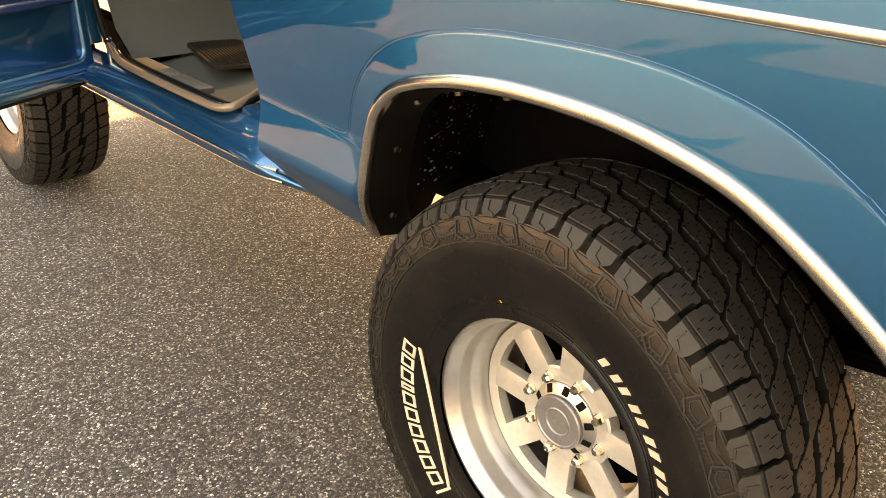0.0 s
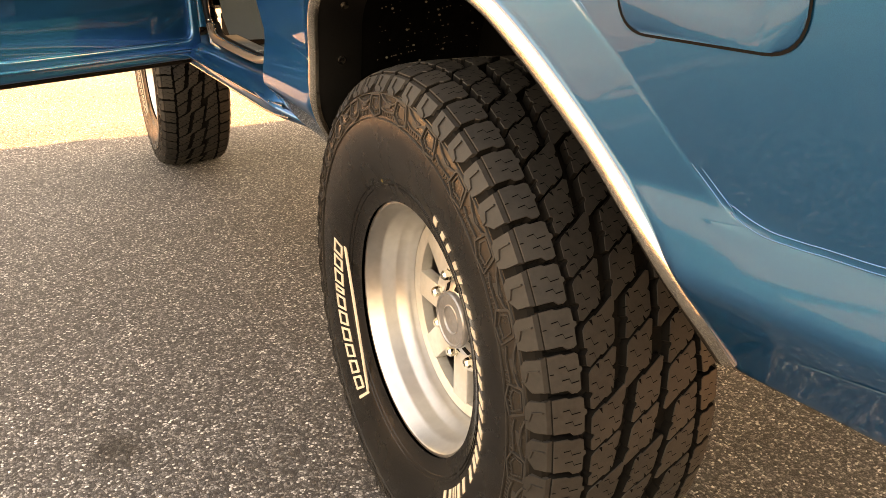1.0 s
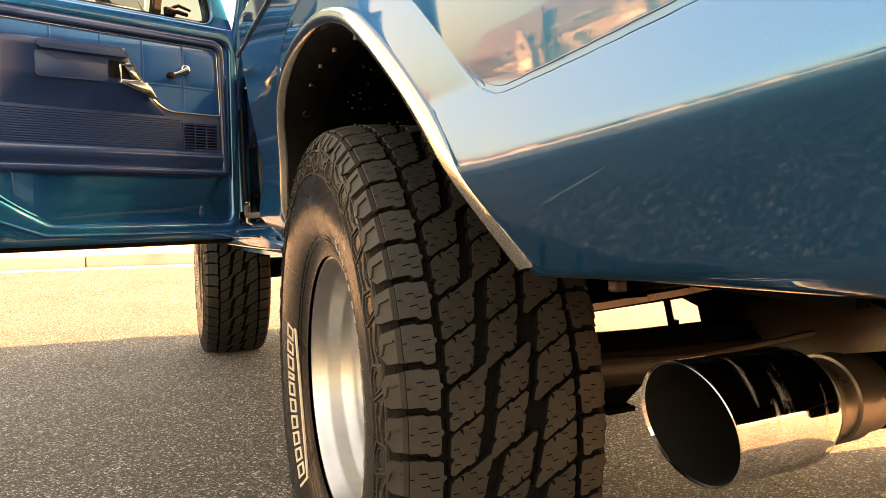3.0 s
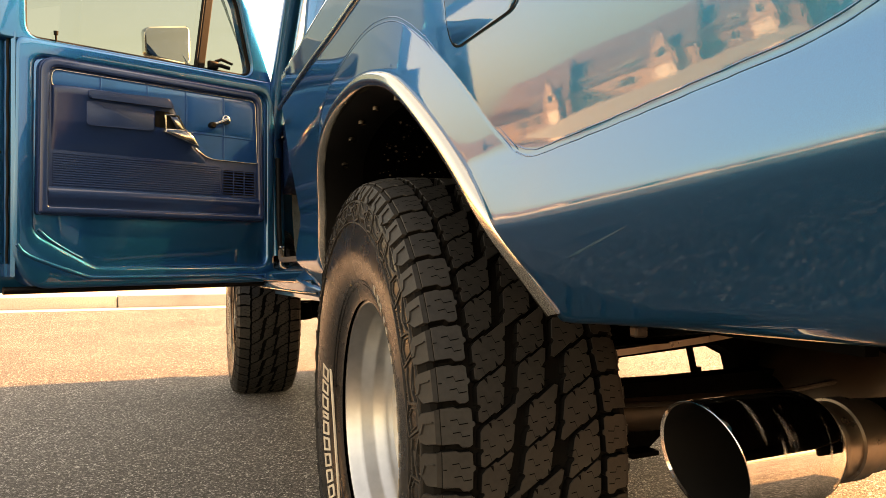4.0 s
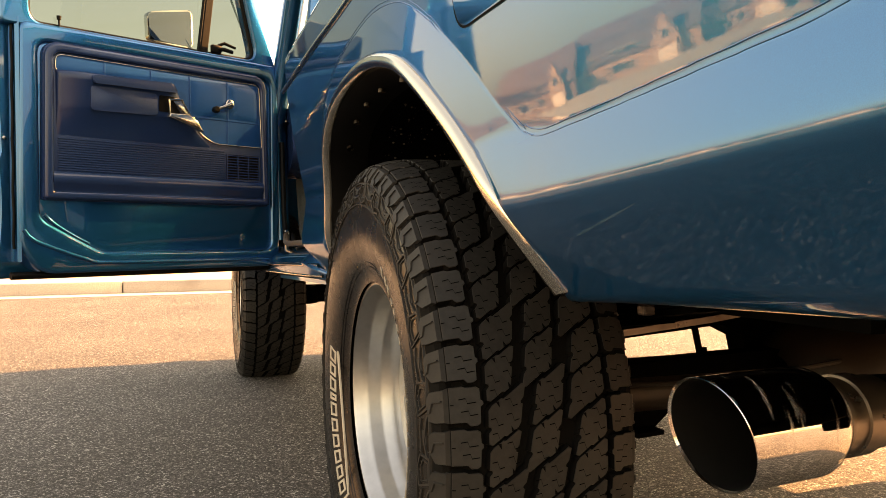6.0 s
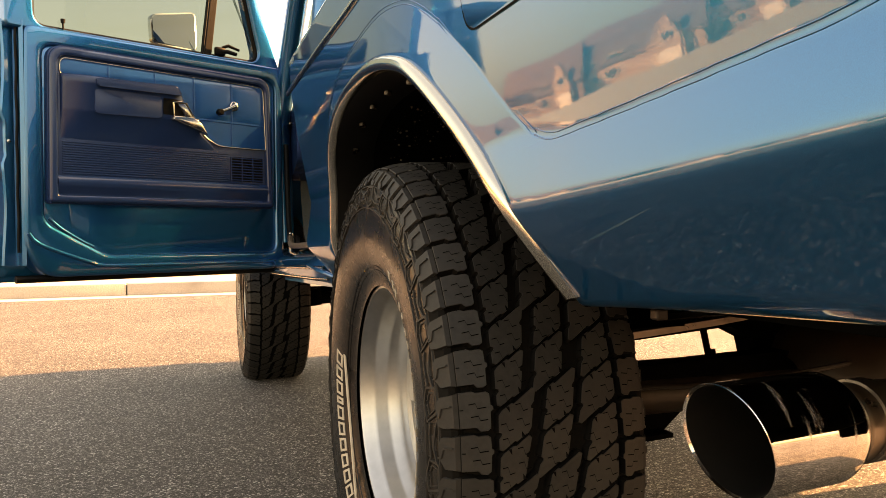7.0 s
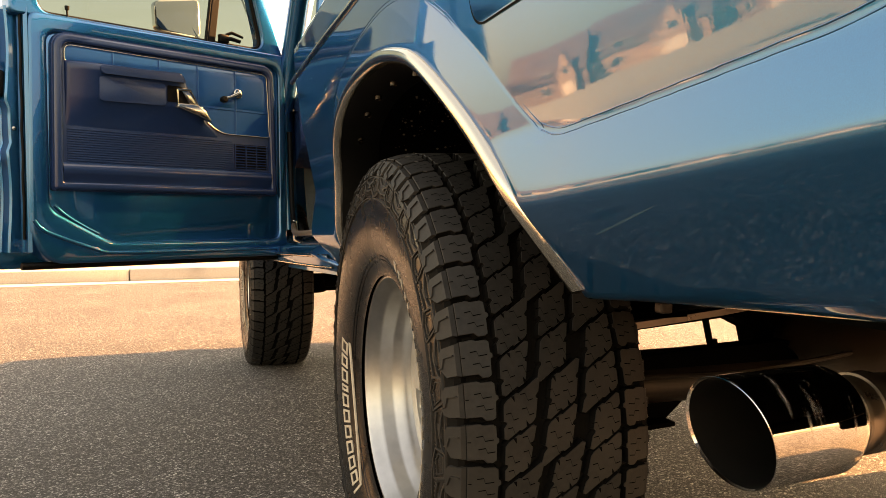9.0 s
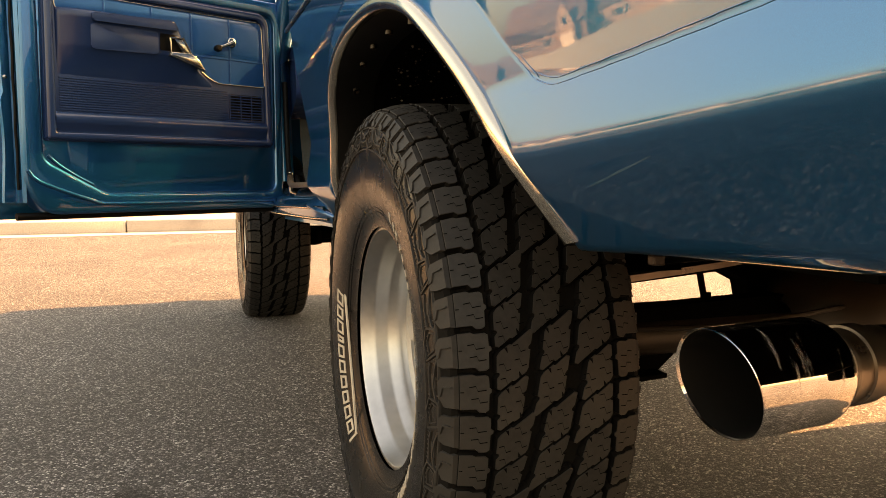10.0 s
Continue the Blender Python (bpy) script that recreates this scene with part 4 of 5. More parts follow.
pan_out = rounded([(-0.035, 0.560), (0.850, 0.560), (0.912, 0.640), (0.905, 1.350), (-0.035, 1.350)], [0.05, 0.06, 0.08, 0.03, 0.03])
pan_in = rounded([(0.002, 0.628), (0.660, 0.628), (0.850, 0.735), (0.850, 1.295), (0.002, 1.295)], [0.035, 0.03, 0.03, 0.04, 0.04])
ring_plate("inner_pan", pan_out, pan_in, -0.11, 0.0, PAINT, 0.012)
door_part("recess_panel", rounded([(-0.006, 0.620), (0.662, 0.620), (0.858, 0.730), (0.858, 1.303), (-0.006, 1.303)], 0.03), -0.06, -0.014, PAINT, 0.004)
# raised bead below the recess and the pressed rib towards the free end
bm = bmesh.new()
tube(bm, [(x, 0.001, z) for x, z in spline([(0.90, 0.70), (0.862, 0.662), (0.70, 0.600), (0.655, 0.592), (0.30, 0.590), (0.0, 0.590)], 40)], 0.0065, 8)
part("pressed_rib", bm, PAINT, door, smooth=80)
bm = bmesh.new()
tube(bm, [(x, -0.012, z) for x, z in spline([(0.836, 0.748), (0.80, 0.715), (0.74, 0.676), (0.70, 0.655)], 14)], 0.006, 8)
part("pressed_rib", bm, PAINT, door, smooth=80)
# shut face at the free end, with latch and striker plate
bm = bmesh.new()
rows = []
for z in np.linspace(0.60, 1.36, 30):
    wob = 0.005 * math.sin(z * 14) - (0.010 if 0.93 < z < 1.06 else 0.0)
    out = 0.030 * float(ease(0.74, 0.62, z))
    rows.append([(0.905, -0.004, z), (0.915, -0.012, z), (0.918, -0.032, z), (0.924, -0.042, z), (0.954 + wob, -0.038, z), (0.960 + wob, -0.044, z), (0.964 + wob, -0.090, z), (0.970 + wob, -0.096, z), (1.020 - out, -0.090, z), (1.030 - out, -0.098, z), (1.033 - out, -0.122, z)])
sheet(bm, rows)
part("shut_face", bm, PAINT, door, smooth=22)
bm = bmesh.new()
tube(bm, [(0.921 + 0.001 * math.sin(z * 40), -0.022, z) for z in np.linspace(0.64, 1.345, 40)], 0.0045, 8)
part("shut_face_seal", bm, BLACK, door, "black rubber door seal", smooth=80)
bm = bmesh.new()
block(bm, 0.958, 0.992, -0.094, -0.052, 1.085, 1.165, 0.008)
block(bm, 0.976, 1.002, -0.078, -0.058, 1.10, 1.150, 0.005)
tube(bm, [(0.99, -0.07, 1.16), (0.985, -0.06, 1.19), (0.975, -0.07, 1.20)], 0.006, 8)
part("door_latch", bm, BLACK, door, "dark steel door latch", smooth=40)
for x, zz in ((0.992, 1.035), (0.990, 1.215), (0.940, 0.985), (0.992, 0.955)):
    bm = bmesh.new()
    lathe(bm, [(0.0, 0.007), (0.003, 0.006), (0.004, 0.0)], 10)
    for v in bm.verts:
        v.co = Vector((x + v.co.y, v.co.x - (0.040 if x < 0.96 else 0.094), v.co.z + zz))
    part("screw", bm, CHROME, door, smooth=40)
bm = bmesh.new()
block(bm, 0.972, 1.016, -0.098, -0.088, 0.868, 0.890, 0.002)
part("door_sticker", bm, SCUFF, door, "small worn metal plate")
# weather strip along the bottom
bm = bmesh.new()
tube(bm, [(x, -0.03, 0.556) for x in np.linspace(-0.03, 0.93, 12)], 0.012, 8)
part("weather_strip", bm, BLACK, door, smooth=80)

# trim panel
door_part("trim_panel", rounded([(0.022, 0.793), (0.848, 0.793), (0.842, 1.296), (0.034, 1.296)], [0.012, 0.012, 0.05, 0.05], 8), -0.014, 0.012, TRIM, 0.010, "navy moulded vinyl door trim", 4)
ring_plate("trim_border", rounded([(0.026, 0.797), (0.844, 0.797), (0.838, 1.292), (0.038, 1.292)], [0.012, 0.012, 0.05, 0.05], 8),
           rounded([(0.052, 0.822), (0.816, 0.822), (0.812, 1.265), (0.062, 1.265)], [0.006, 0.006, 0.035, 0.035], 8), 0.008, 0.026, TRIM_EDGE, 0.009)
insert = rounded([(0.056, 1.018), (0.262, 1.018), (0.322, 1.058), (0.418, 1.204), (0.806, 1.204), (0.806, 1.257), (0.066, 1.257)], [0.008, 0.05, 0.03, 0.02, 0.012, 0.025, 0.025])
door_part("trim_insert", insert, 0.010, 0.015, TRIM_BLUE, 0.002, "blue padded vinyl insert with stitched seams")
bm = bmesh.new()
ins = [(x, 0.0165, z) for x, z in insert]
tube(bm, ins + ins[:1], 0.0017, 6)
part("insert_bead", bm, CHROME, door, "thin bright bead", smooth=80)
for x, z0, z1 in ((0.652, 1.206, 1.255), (0.493, 1.206, 1.255), (0.350, 1.10, 1.255), (0.200, 1.020, 1.255)):
    bm = bmesh.new()
    block(bm, x - 0.0022, x + 0.0022, 0.0145, 0.0168, z0, z1, 0.001, 1)
    part("insert_seam", bm, TRIM_BLUE, door)
bm = bmesh.new()
block(bm, 0.062, 0.345, 0.0145, 0.0168, 1.106, 1.110, 0.001, 1)
part("insert_seam", bm, TRIM_BLUE, door)
for x0, x1 in ((0.205, 0.345), (0.07, 0.195)):
    for z0, z1 in ((1.115, 1.240),):
        bm = bmesh.new()
        rows = [[(x, 0.0152 + 0.006 * max(0, math.sin(math.pi * (x - x0) / (x1 - x0))) ** 0.5 * max(0, math.sin(math.pi * (z - z0) / (z1 - z0))) ** 0.5, z) for x in np.linspace(x0, x1, 14)] for z in np.linspace(z0, z1, 14)]
        sheet(bm, rows)
        part("insert_pad", bm, TRIM_BLUE, door, smooth=180)
# armrest: a bulging moulding with a pull pocket
bm = bmesh.new()
rows = []
for z, w in ((0.998, 0.010), (1.010, 0.016), (1.05, 0.026), (1.085, 0.042), (1.10, 0.048), (1.165, 0.050), (1.178, 0.056), (1.196, 0.058), (1.206, 0.050), (1.208, 0.012)):
    right = float(np.interp(z, [0.998, 1.02, 1.058, 1.204, 1.21], [0.255, 0.275, 0.325, 0.420, 0.422]))
    xs = [right, right + 0.004, right + 0.02, right + 0.06] + list(np.linspace(right + 0.1, 0.70, 8)) + [0.75, 0.79, 0.803, 0.806]
    ws = [0.012, w * 0.7, w, w] + [w] * 8 + [0.012 + (w - 0.012) * 0.85, 0.012 + (w - 0.012) * 0.45, 0.012 + (w - 0.012) * 0.2, 0.011]
    rows.append([(x, v, z) for x, v in zip(xs, ws)])
sheet(bm, rows)
part("armrest", bm, TRIM, door, "navy moulded armrest", smooth=60)
door_part("armrest_pad", rounded([(0.487, 1.092), (0.712, 1.086), (0.712, 1.166), (0.487, 1.166)], 0.012), 0.046, 0.0515, TRIM, 0.003)
door_part("armrest_cap", rounded([(0.418, 1.176), (0.708, 1.172), (0.712, 1.198), (0.436, 1.208)], 0.008), 0.045, 0.066, TRIM, 0.006)
# black plate on the armrest: the pocket's shade as colour
door_part("pull_pocket", rounded([(0.398, 1.108), (0.482, 1.108), (0.482, 1.164), (0.428, 1.164)], 0.006), 0.044, 0.0505, RECESS_SHADE, 0.001, "dark pull pocket")
bm = bmesh.new()
tube(bm, [(x, 0.053, z) for x, z in ((0.448, 1.152), (0.400, 1.156), (0.368, 1.104), (0.446, 1.098), (0.448, 1.152))], 0.0045, 8)
block(bm, 0.352, 0.45, 0.045, 0.054, 1.090, 1.102, 0.003)
part("inner_door_handle", bm, CHROME, door, "chrome inner door handle", smooth=40)
bm = bmesh.new()
prism(bm, [(0.318, 1.052), (0.345, 1.062), (0.452, 1.092), (0.444, 1.106), (0.372, 1.108), (0.342, 1.088)], 0.030, 0.0575, flat, 0.005, 3)
prism(bm, [(0.404, 1.150), (0.432, 1.150), (0.405, 1.104), (0.372, 1.104)], 0.044, 0.0555, flat, 0.003, 2)
part("handle_escutcheon", bm, CHROME, door, "chrome handle escutcheon", smooth=40)
# ribbed band, grille, bottom roll
for k in range(14):
    z = 0.892 + 0.1 * k / 13
    bm = bmesh.new()
    block(bm, 0.213, 0.802, 0.011, 0.0145, z - 0.0024, z + 0.0024, 0.0012, 1)
    part("trim_rib", bm, TRIM, door)
door_part("speaker_grille", [(0.066, 0.893), (0.206, 0.893), (0.206, 0.984), (0.066, 0.984)], 0.010, 0.0135, RECESS_SHADE, 0.0, "black slotted speaker grille")
for k in range(9):
    bm = bmesh.new()
    z = 0.898 + 0.0102 * k
    block(bm, 0.066, 0.206, 0.0125, 0.0165, z - 0.0020, z + 0.0020, 0.001, 1)
    part("grille_slat", bm, TRIM, door)
for k in range(4):
    bm = bmesh.new()
    x = 0.068 + 0.0453 * k
    block(bm, x - 0.0015, x + 0.0015, 0.0125, 0.0168, 0.893, 0.984)
    part("grille_slat", bm, TRIM, door)
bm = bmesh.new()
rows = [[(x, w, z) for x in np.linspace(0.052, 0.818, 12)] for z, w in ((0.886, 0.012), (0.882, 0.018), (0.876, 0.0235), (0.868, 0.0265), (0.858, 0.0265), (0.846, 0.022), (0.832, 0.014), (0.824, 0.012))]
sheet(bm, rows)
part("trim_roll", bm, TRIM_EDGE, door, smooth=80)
# window crank
bm = bmesh.new()
lathe(bm, [(0.0, 0.017), (0.010, 0.017), (0.013, 0.013), (0.013, 0.0)], 20)
for v in bm.verts:
    v.co = Vector((v.co.y + 0.195, v.co.x + 0.016, v.co.z + 1.170))
tube(bm, [(0.195, 0.034, 1.170), (0.235, 0.040, 1.152), (0.270, 0.042, 1.138)], [0.009, 0.006, 0.007], 10)
part("window_crank", bm, CHROME, door, "chrome window crank", smooth=40)
bm = bmesh.new()
lathe(bm, [(0.0, 0.009), (0.010, 0.012), (0.024, 0.012), (0.028, 0.008), (0.028, 0.0)], 16)
for v in bm.verts:
    v.co = Vector((v.co.y + 0.272, v.co.x + 0.044, v.co.z + 1.137))
part("crank_knob", bm, BLACK, door, smooth=40)

# window: sill, frame, divider, panes
frame_out = rounded([(-0.030, 1.335), (0.955, 1.335), (0.955, 1.72), (0.90, 1.83), (0.23, 1.83), (0.10, 1.66)], [0.02, 0.02, 0.08, 0.08, 0.10, 0.05], 6)
frame_in = rounded([(0.055, 1.358), (0.872, 1.352), (0.880, 1.70), (0.84, 1.775), (0.26, 1.775), (0.125, 1.65)], [0.055, 0.045, 0.07, 0.06, 0.07, 0.04], 6)
ring_plate("window_frame", frame_out, frame_in, -0.075, -0.006, PAINT, 0.008)
bm = bmesh.new()
fi = [(x, -0.030, z) for x, z in frame_in]
tube(bm, fi + fi[:1], 0.009, 8)
part("window_seal", bm, BLACK, door, "black rubber window seal", smooth=80)
bm = bmesh.new()
prism(bm, [(0.262, 1.352), (0.292, 1.352), (0.236, 1.78), (0.206, 1.78)], -0.045, -0.015, flat, 0.003)
part("window_divider", bm, BLACK, door, "black division bar of the vent window")
bm = bmesh.new()
tube(bm, [(0.300, -0.012, 1.353), (0.268, -0.012, 1.60), (0.246, -0.012, 1.775)], 0.004, 6)
part("divider_bead", bm, BLACK, door, smooth=80)
bm = bmesh.new()
fl = rounded([(0.06, 1.362), (0.275, 1.362), (0.222, 1.77), (0.255, 1.77), (0.13, 1.65)][:2] + [(0.221, 1.765), (0.25, 1.765), (0.128, 1.65)], 0.01)
bm.faces.new([bm.verts.new(flat(a, b, -0.032)) for a, b in fl])
o = part("vent_pane", bm, GLASSY, door, "small tinted vent pane")
bm = bmesh.new()
bm.faces.new([bm.verts.new(flat(a, b, -0.034)) for a, b in ((0.285, 1.34), (0.885, 1.34), (0.89, 1.70), (0.845, 1.785), (0.225, 1.785))])
o = part("window_pane", bm, GLASSY, door, "tinted door window")
bm = bmesh.new()
tube(bm, [(0.228, -0.018, 1.375), (0.200, -0.008, 1.378), (0.165, -0.004, 1.372)], [0.006, 0.008, 0.007], 8)
block(bm, 0.205, 0.245, -0.030, -0.010, 1.362, 1.392, 0.005)
tube(bm, [(0.215, -0.02, 1.392), (0.195, -0.012, 1.402), (0.152, -0.006, 1.390)], [0.006, 0.006, 0.005], 8)
part("vent_latch", bm, BLACK, door, "black vent window latch", smooth=50)
bm = bmesh.new()
tube(bm, [(0.780, -0.02, 1.345), (0.781, -0.02, 1.378)], 0.0035, 8)
tube(bm, [(0.781, -0.02, 1.376), (0.781, -0.02, 1.388)], [0.0065, 0.0075], 10)
part("lock_knob", bm, BLACK, door, "black door lock knob", smooth=50)
# mirror outside the window
bm = bmesh.new()
MO = rounded([(0.172, 1.432), (0.370, 1.432), (0.362, 1.548), (0.152, 1.606)], 0.022, 6)
turned = lambda a, b, q: (a, q - 0.25 * (b - 1.51) + 0.12 * (a - 0.26), b)
prism(bm, MO, -0.325, -0.300, turned, 0.006, 3)
part("mirror_housing", bm, CHROME, door, "chrome rectangular door mirror", smooth=40)
bm = bmesh.new()
cm = (sum(a for a, b in MO) / len(MO), sum(b for a, b in MO) / len(MO))
prism(bm, [(cm[0] + (a - cm[0]) * 0.93, cm[1] + (b - cm[1]) * 0.91) for a, b in MO], -0.305, -0.2985, turned)
part("mirror_face", bm, material("mirror_glass", (0.16, 0.175, 0.18), 0.03, 1.0), door, "blue-grey mirror face")
bm = bmesh.new()
tube(bm, [(0.24, -0.33, 1.45), (0.20, -0.28, 1.38), (0.14, -0.13, 1.34)], 0.011, 8)
tube(bm, [(0.24, -0.33, 1.55), (0.17, -0.28, 1.40), (0.11, -0.13, 1.33)], 0.009, 8)
part("mirror_arm", bm, CHROME, door, smooth=60)

# ---- cab, sills and front end ----
# sill below the door opening
bm = bmesh.new()
SILL = [(0.100, 0.662), (0.078, 0.656), (0.060, 0.644), (0.034, 0.632), (0.014, 0.616), (0.006, 0.603), (0.013, 0.596), (0.017, 0.585), (0.018, 0.572), (0.030, 0.560), (0.075, 0.552), (0.075, 0.54)]
rows = []
for y in np.linspace(0.62, 1.95, 30):
    dz = -0.028 * (y - 0.8) / 1.0
    inward = 0.060 * float(ease(0.84, 0.68, y))
    rows.append([(x + inward, y, z + dz - 0.3 * inward) for x, z in SILL])
sheet(bm, rows)
part("sill", bm, PAINT, truck, "blue door sill", smooth=50)
bm = bmesh.new()
for x, z, r in ((0.010, 0.596, 0.005), (0.022, 0.566, 0.0045)):
    tube(bm, [(x + 0.02, 0.765, z + 0.001), (x + 0.004, 0.82, z + 0.001), (x, 0.90, z - 0.002), (x, 1.95, z - 0.030)], r, 8)
part("sill_bead", bm, CHROME, truck, "bright edge of the sill", smooth=80)
bm = bmesh.new()
tube(bm, [(0.012, 0.93, 0.60), (0.010, 0.86, 0.600), (0.022, 0.78, 0.588), (0.05, 0.72, 0.574), (0.075, 0.66, 0.565)], [0.006, 0.008, 0.008, 0.007, 0.004], 8)
part("sill_end", bm, PAINT, truck, smooth=80)
for y0, y1 in ((1.235, 1.408), (1.412, 1.64)):
    bm = bmesh.new()
    block(bm, 0.084, 0.138, y0, y1, 0.640, 0.657, 0.004)
    part("scuff_plate", bm, SCUFF, truck, "worn grey metal scuff plate", smooth=40)
# trim strip that runs down the hinge pillar, along the sill and in at the latch pillar
strip_path = spline([(0.074, 1.86, 1.05), (0.072, 1.80, 0.78), (0.070, 1.745, 0.685), (0.062, 1.66, 0.654), (0.056, 1.50, 0.650), (0.052, 1.16, 0.655), (0.060, 1.055, 0.658), (0.095, 1.03, 0.668), (0.19, 1.06, 0.690)], 70)
bm = bmesh.new()
tube(bm, strip_path[22:], 0.010, 10)
part("sill_trim", bm, REFLECTED_TAN, truck, "worn trim strip round the door opening, sunlit reflection painted tan", smooth=80)
bm = bmesh.new()
tube(bm, strip_path[22:] + np.array([0.013, 0.0, 0.006]), 0.0035, 8)
part("sill_trim_edge", bm, CHROME, truck, "bright edge of the trim strip", smooth=80)
bm = bmesh.new()
# pillar length of the trim strip, black: its shade is put into the colour
tube(bm, strip_path[:26], 0.010, 8)
tube(bm, strip_path[22:] + np.array([0.028, -0.004, 0.002]), 0.008, 8)
part("door_opening_seal", bm, BLACK, truck, "black rubber seal of the door opening, and the strip's shaded pillar length", smooth=80)
bm = bmesh.new()
block(bm, 0.085, 0.30, 0.77, 1.02, 0.56, 0.672, 0.02, 3)
part("pillar_base", bm, PAINT, truck, smooth=50)
bm = bmesh.new()
rows = [[(x, y, 0.612 + 0.02 * math.sin(x * 9 + y * 2)) for x in np.linspace(0.10, 1.80, 24)] for y in np.linspace(0.60, 1.78, 24)]
sheet(bm, rows)
rows = [[(x, y, z) for x in np.linspace(0.14, 1.80, 12)] for y, z in ((1.75, 0.625), (1.86, 0.70), (1.93, 0.86), (1.95, 1.1))]
sheet(bm, rows)
rows = [[(0.97 + 0.22 * math.cos(a), y, 0.66 + 0.17 * max(0, math.sin(a))) for a in np.linspace(0, math.pi, 16)] for y in np.linspace(0.60, 1.8, 8)]
sheet(bm, rows)
part("cab_floor", bm, CARPET, truck, "grey carpeted cab floor", smooth=60)
floor_mat = empty("floor_mat", truck, Matrix.Translation((0.25, 1.45, 0.640)) @ Euler((0, 0, radians(-13))).to_matrix().to_4x4())
bm = bmesh.new()
prism(bm, rounded([(0.0, 0.0), (0.17, 0.0), (0.17, 0.36), (0.0, 0.36)], 0.03), 0.0, 0.010, lambda a, b, d: (a, b, d), 0.003)
part("mat_body", bm, MAT, floor_mat, "dark brown ribbed rubber floor mat")
for k in range(15):
    bm = bmesh.new()
    block(bm, 0.012 + k * 0.010, 0.017 + k * 0.010, 0.02, 0.34, 0.009, 0.014, 0.001, 1)
    part("mat_rib", bm, MAT, floor_mat)
bm = bmesh.new()
prism(bm, rounded([(0.20, 0.72), (0.72, 0.72), (0.68, 0.98), (0.22, 0.98)], 0.06), 0.22, 1.75, lambda a, b, d: (d, a + 0.34, b), 0.03)
part("bench_seat", bm, TRIM, truck, "navy vinyl bench seat", smooth=60)
bm = bmesh.new()
prism(bm, rounded([(0.10, 0.95), (0.26, 0.95), (0.14, 1.50), (0.02, 1.50)], 0.05), 0.22, 1.75, lambda a, b, d: (d, a + 0.40, b), 0.03)
part("bench_backrest", bm, TRIM, truck, smooth=60)
bm = bmesh.new()
prism(bm, rounded([(1.72, 0.98), (1.95, 0.90), (2.02, 1.18), (1.78, 1.20)], 0.05), 0.10, 1.84, lambda a, b, d: (d, a, b), 0.02)
part("dashboard", bm, TRIM, truck, smooth=60)
# latch pillar between door opening and quarter panel
bm = bmesh.new()
rows = []
for z in np.linspace(0.66, 1.21, 24):
    ye = float(np.interp(z, [p[1] for p in JAMB], [p[0] for p in JAMB]))
    x0 = float(skin(ye, z))
    wob = 0.004 * math.sin(z * 31)
    rows.append([(x0 + 0.002, ye - 0.001, z), (x0 + 0.012, ye + 0.002, z), (x0 + 0.020, ye - 0.012 + wob, z), (x0 + 0.050, ye - 0.012 + wob, z), (x0 + 0.062, ye + 0.004, z), (x0 + 0.10, ye + 0.004, z), (x0 + 0.12, ye - 0.05, z), (x0 + 0.24, ye - 0.12, z)])
sheet(bm, rows)
part("latch_pillar", bm, PAINT, truck, "blue door latch pillar", smooth=40)
bm = bmesh.new()
tube(bm, [(0.045, 0.835, 1.135), (0.045, 0.865, 1.135)], 0.008, 10)
part("door_striker", bm, CHROME, truck, "steel door striker", smooth=40)
bm = bmesh.new()
block(bm, 0.066, 0.082, 1.742, 1.758, 0.61, 0.70, 0.004)
part("hinge_check", bm, CHROME, truck, "bright door check strap", smooth=40)


def cowl_section(y):
    """Half section of the front end."""
    return [(0.10, 0.62), (0.03, 0.66), (-0.005, 0.75), (-0.015, 0.9), (-0.01, 1.02), (0.02, 1.10), (0.10, 1.14), (0.30, 1.17), (0.97, 1.185)]


bm = bmesh.new()
rows = []
for y, push, drop in ((1.86, 0, 0), (2.2, 0, 0), (2.7, 0, -0.01), (3.0, 0.01, -0.02), (3.18, 0.02, -0.03), (3.24, 0.05, -0.06)):
    half = [(x + push, y, z + (drop if z > 1 else 0)) for x, z in cowl_section(y)]
    rows.append(half + [(RIGHT - x, yy, z) for x, yy, z in half[::-1][1:]])
top = sheet(bm, rows)
bm.faces.new(top[-1])
part("front_clip", bm, PAINT, truck, "blue front wings and bonnet", smooth=40)
bm = bmesh.new()
block(bm, 0.02, RIGHT - 0.02, 3.24, 3.30, 0.60, 0.78, 0.02)
part("front_bumper", bm, CHROME, truck, "chrome front bumper", smooth=40)
# hinge pillar and windscreen frame, roof and hard top
for m in (0, 1):
    f = (lambda x: x) if not m else (lambda x: RIGHT - x)
    for line, rad in (([(f(0.07), 1.90, 0.66), (f(0.06), 1.93, 1.15), (f(0.13), 1.62, 1.78), (f(0.20), 1.50, 1.86)], 0.04),
                      ([(f(0.055), 0.84, 1.18), (f(0.075), 0.835, 1.45), (f(0.16), 0.80, 1.84)], 0.045),
                      ([(f(0.02), -1.06, 1.18), (f(0.04), -1.04, 1.45), (f(0.16), -0.95, 1.84)], 0.05)):
        bm = bmesh.new()
        tube(bm, line, rad, 10)
        part("roof_pillar", bm, PAINT, truck, smooth=60)
bm = bmesh.new()
tube(bm, [(0.16, 1.50, 1.86), (RIGHT - 0.16, 1.50, 1.86)], 0.04, 10)
part("windscreen_header", bm, PAINT, truck, smooth=60)
bm = bmesh.new()
rows = [[(x, y, 1.86 + 0.03 * math.sin(math.pi * (x - 0.14) / (RIGHT - 0.28))) for x in np.linspace(0.14, RIGHT - 0.14, 16)] for y in np.linspace(-1.0, 1.52, 12)]
sheet(bm, rows)
bmesh.ops.solidify(bm, geom=list(bm.faces), thickness=0.04)
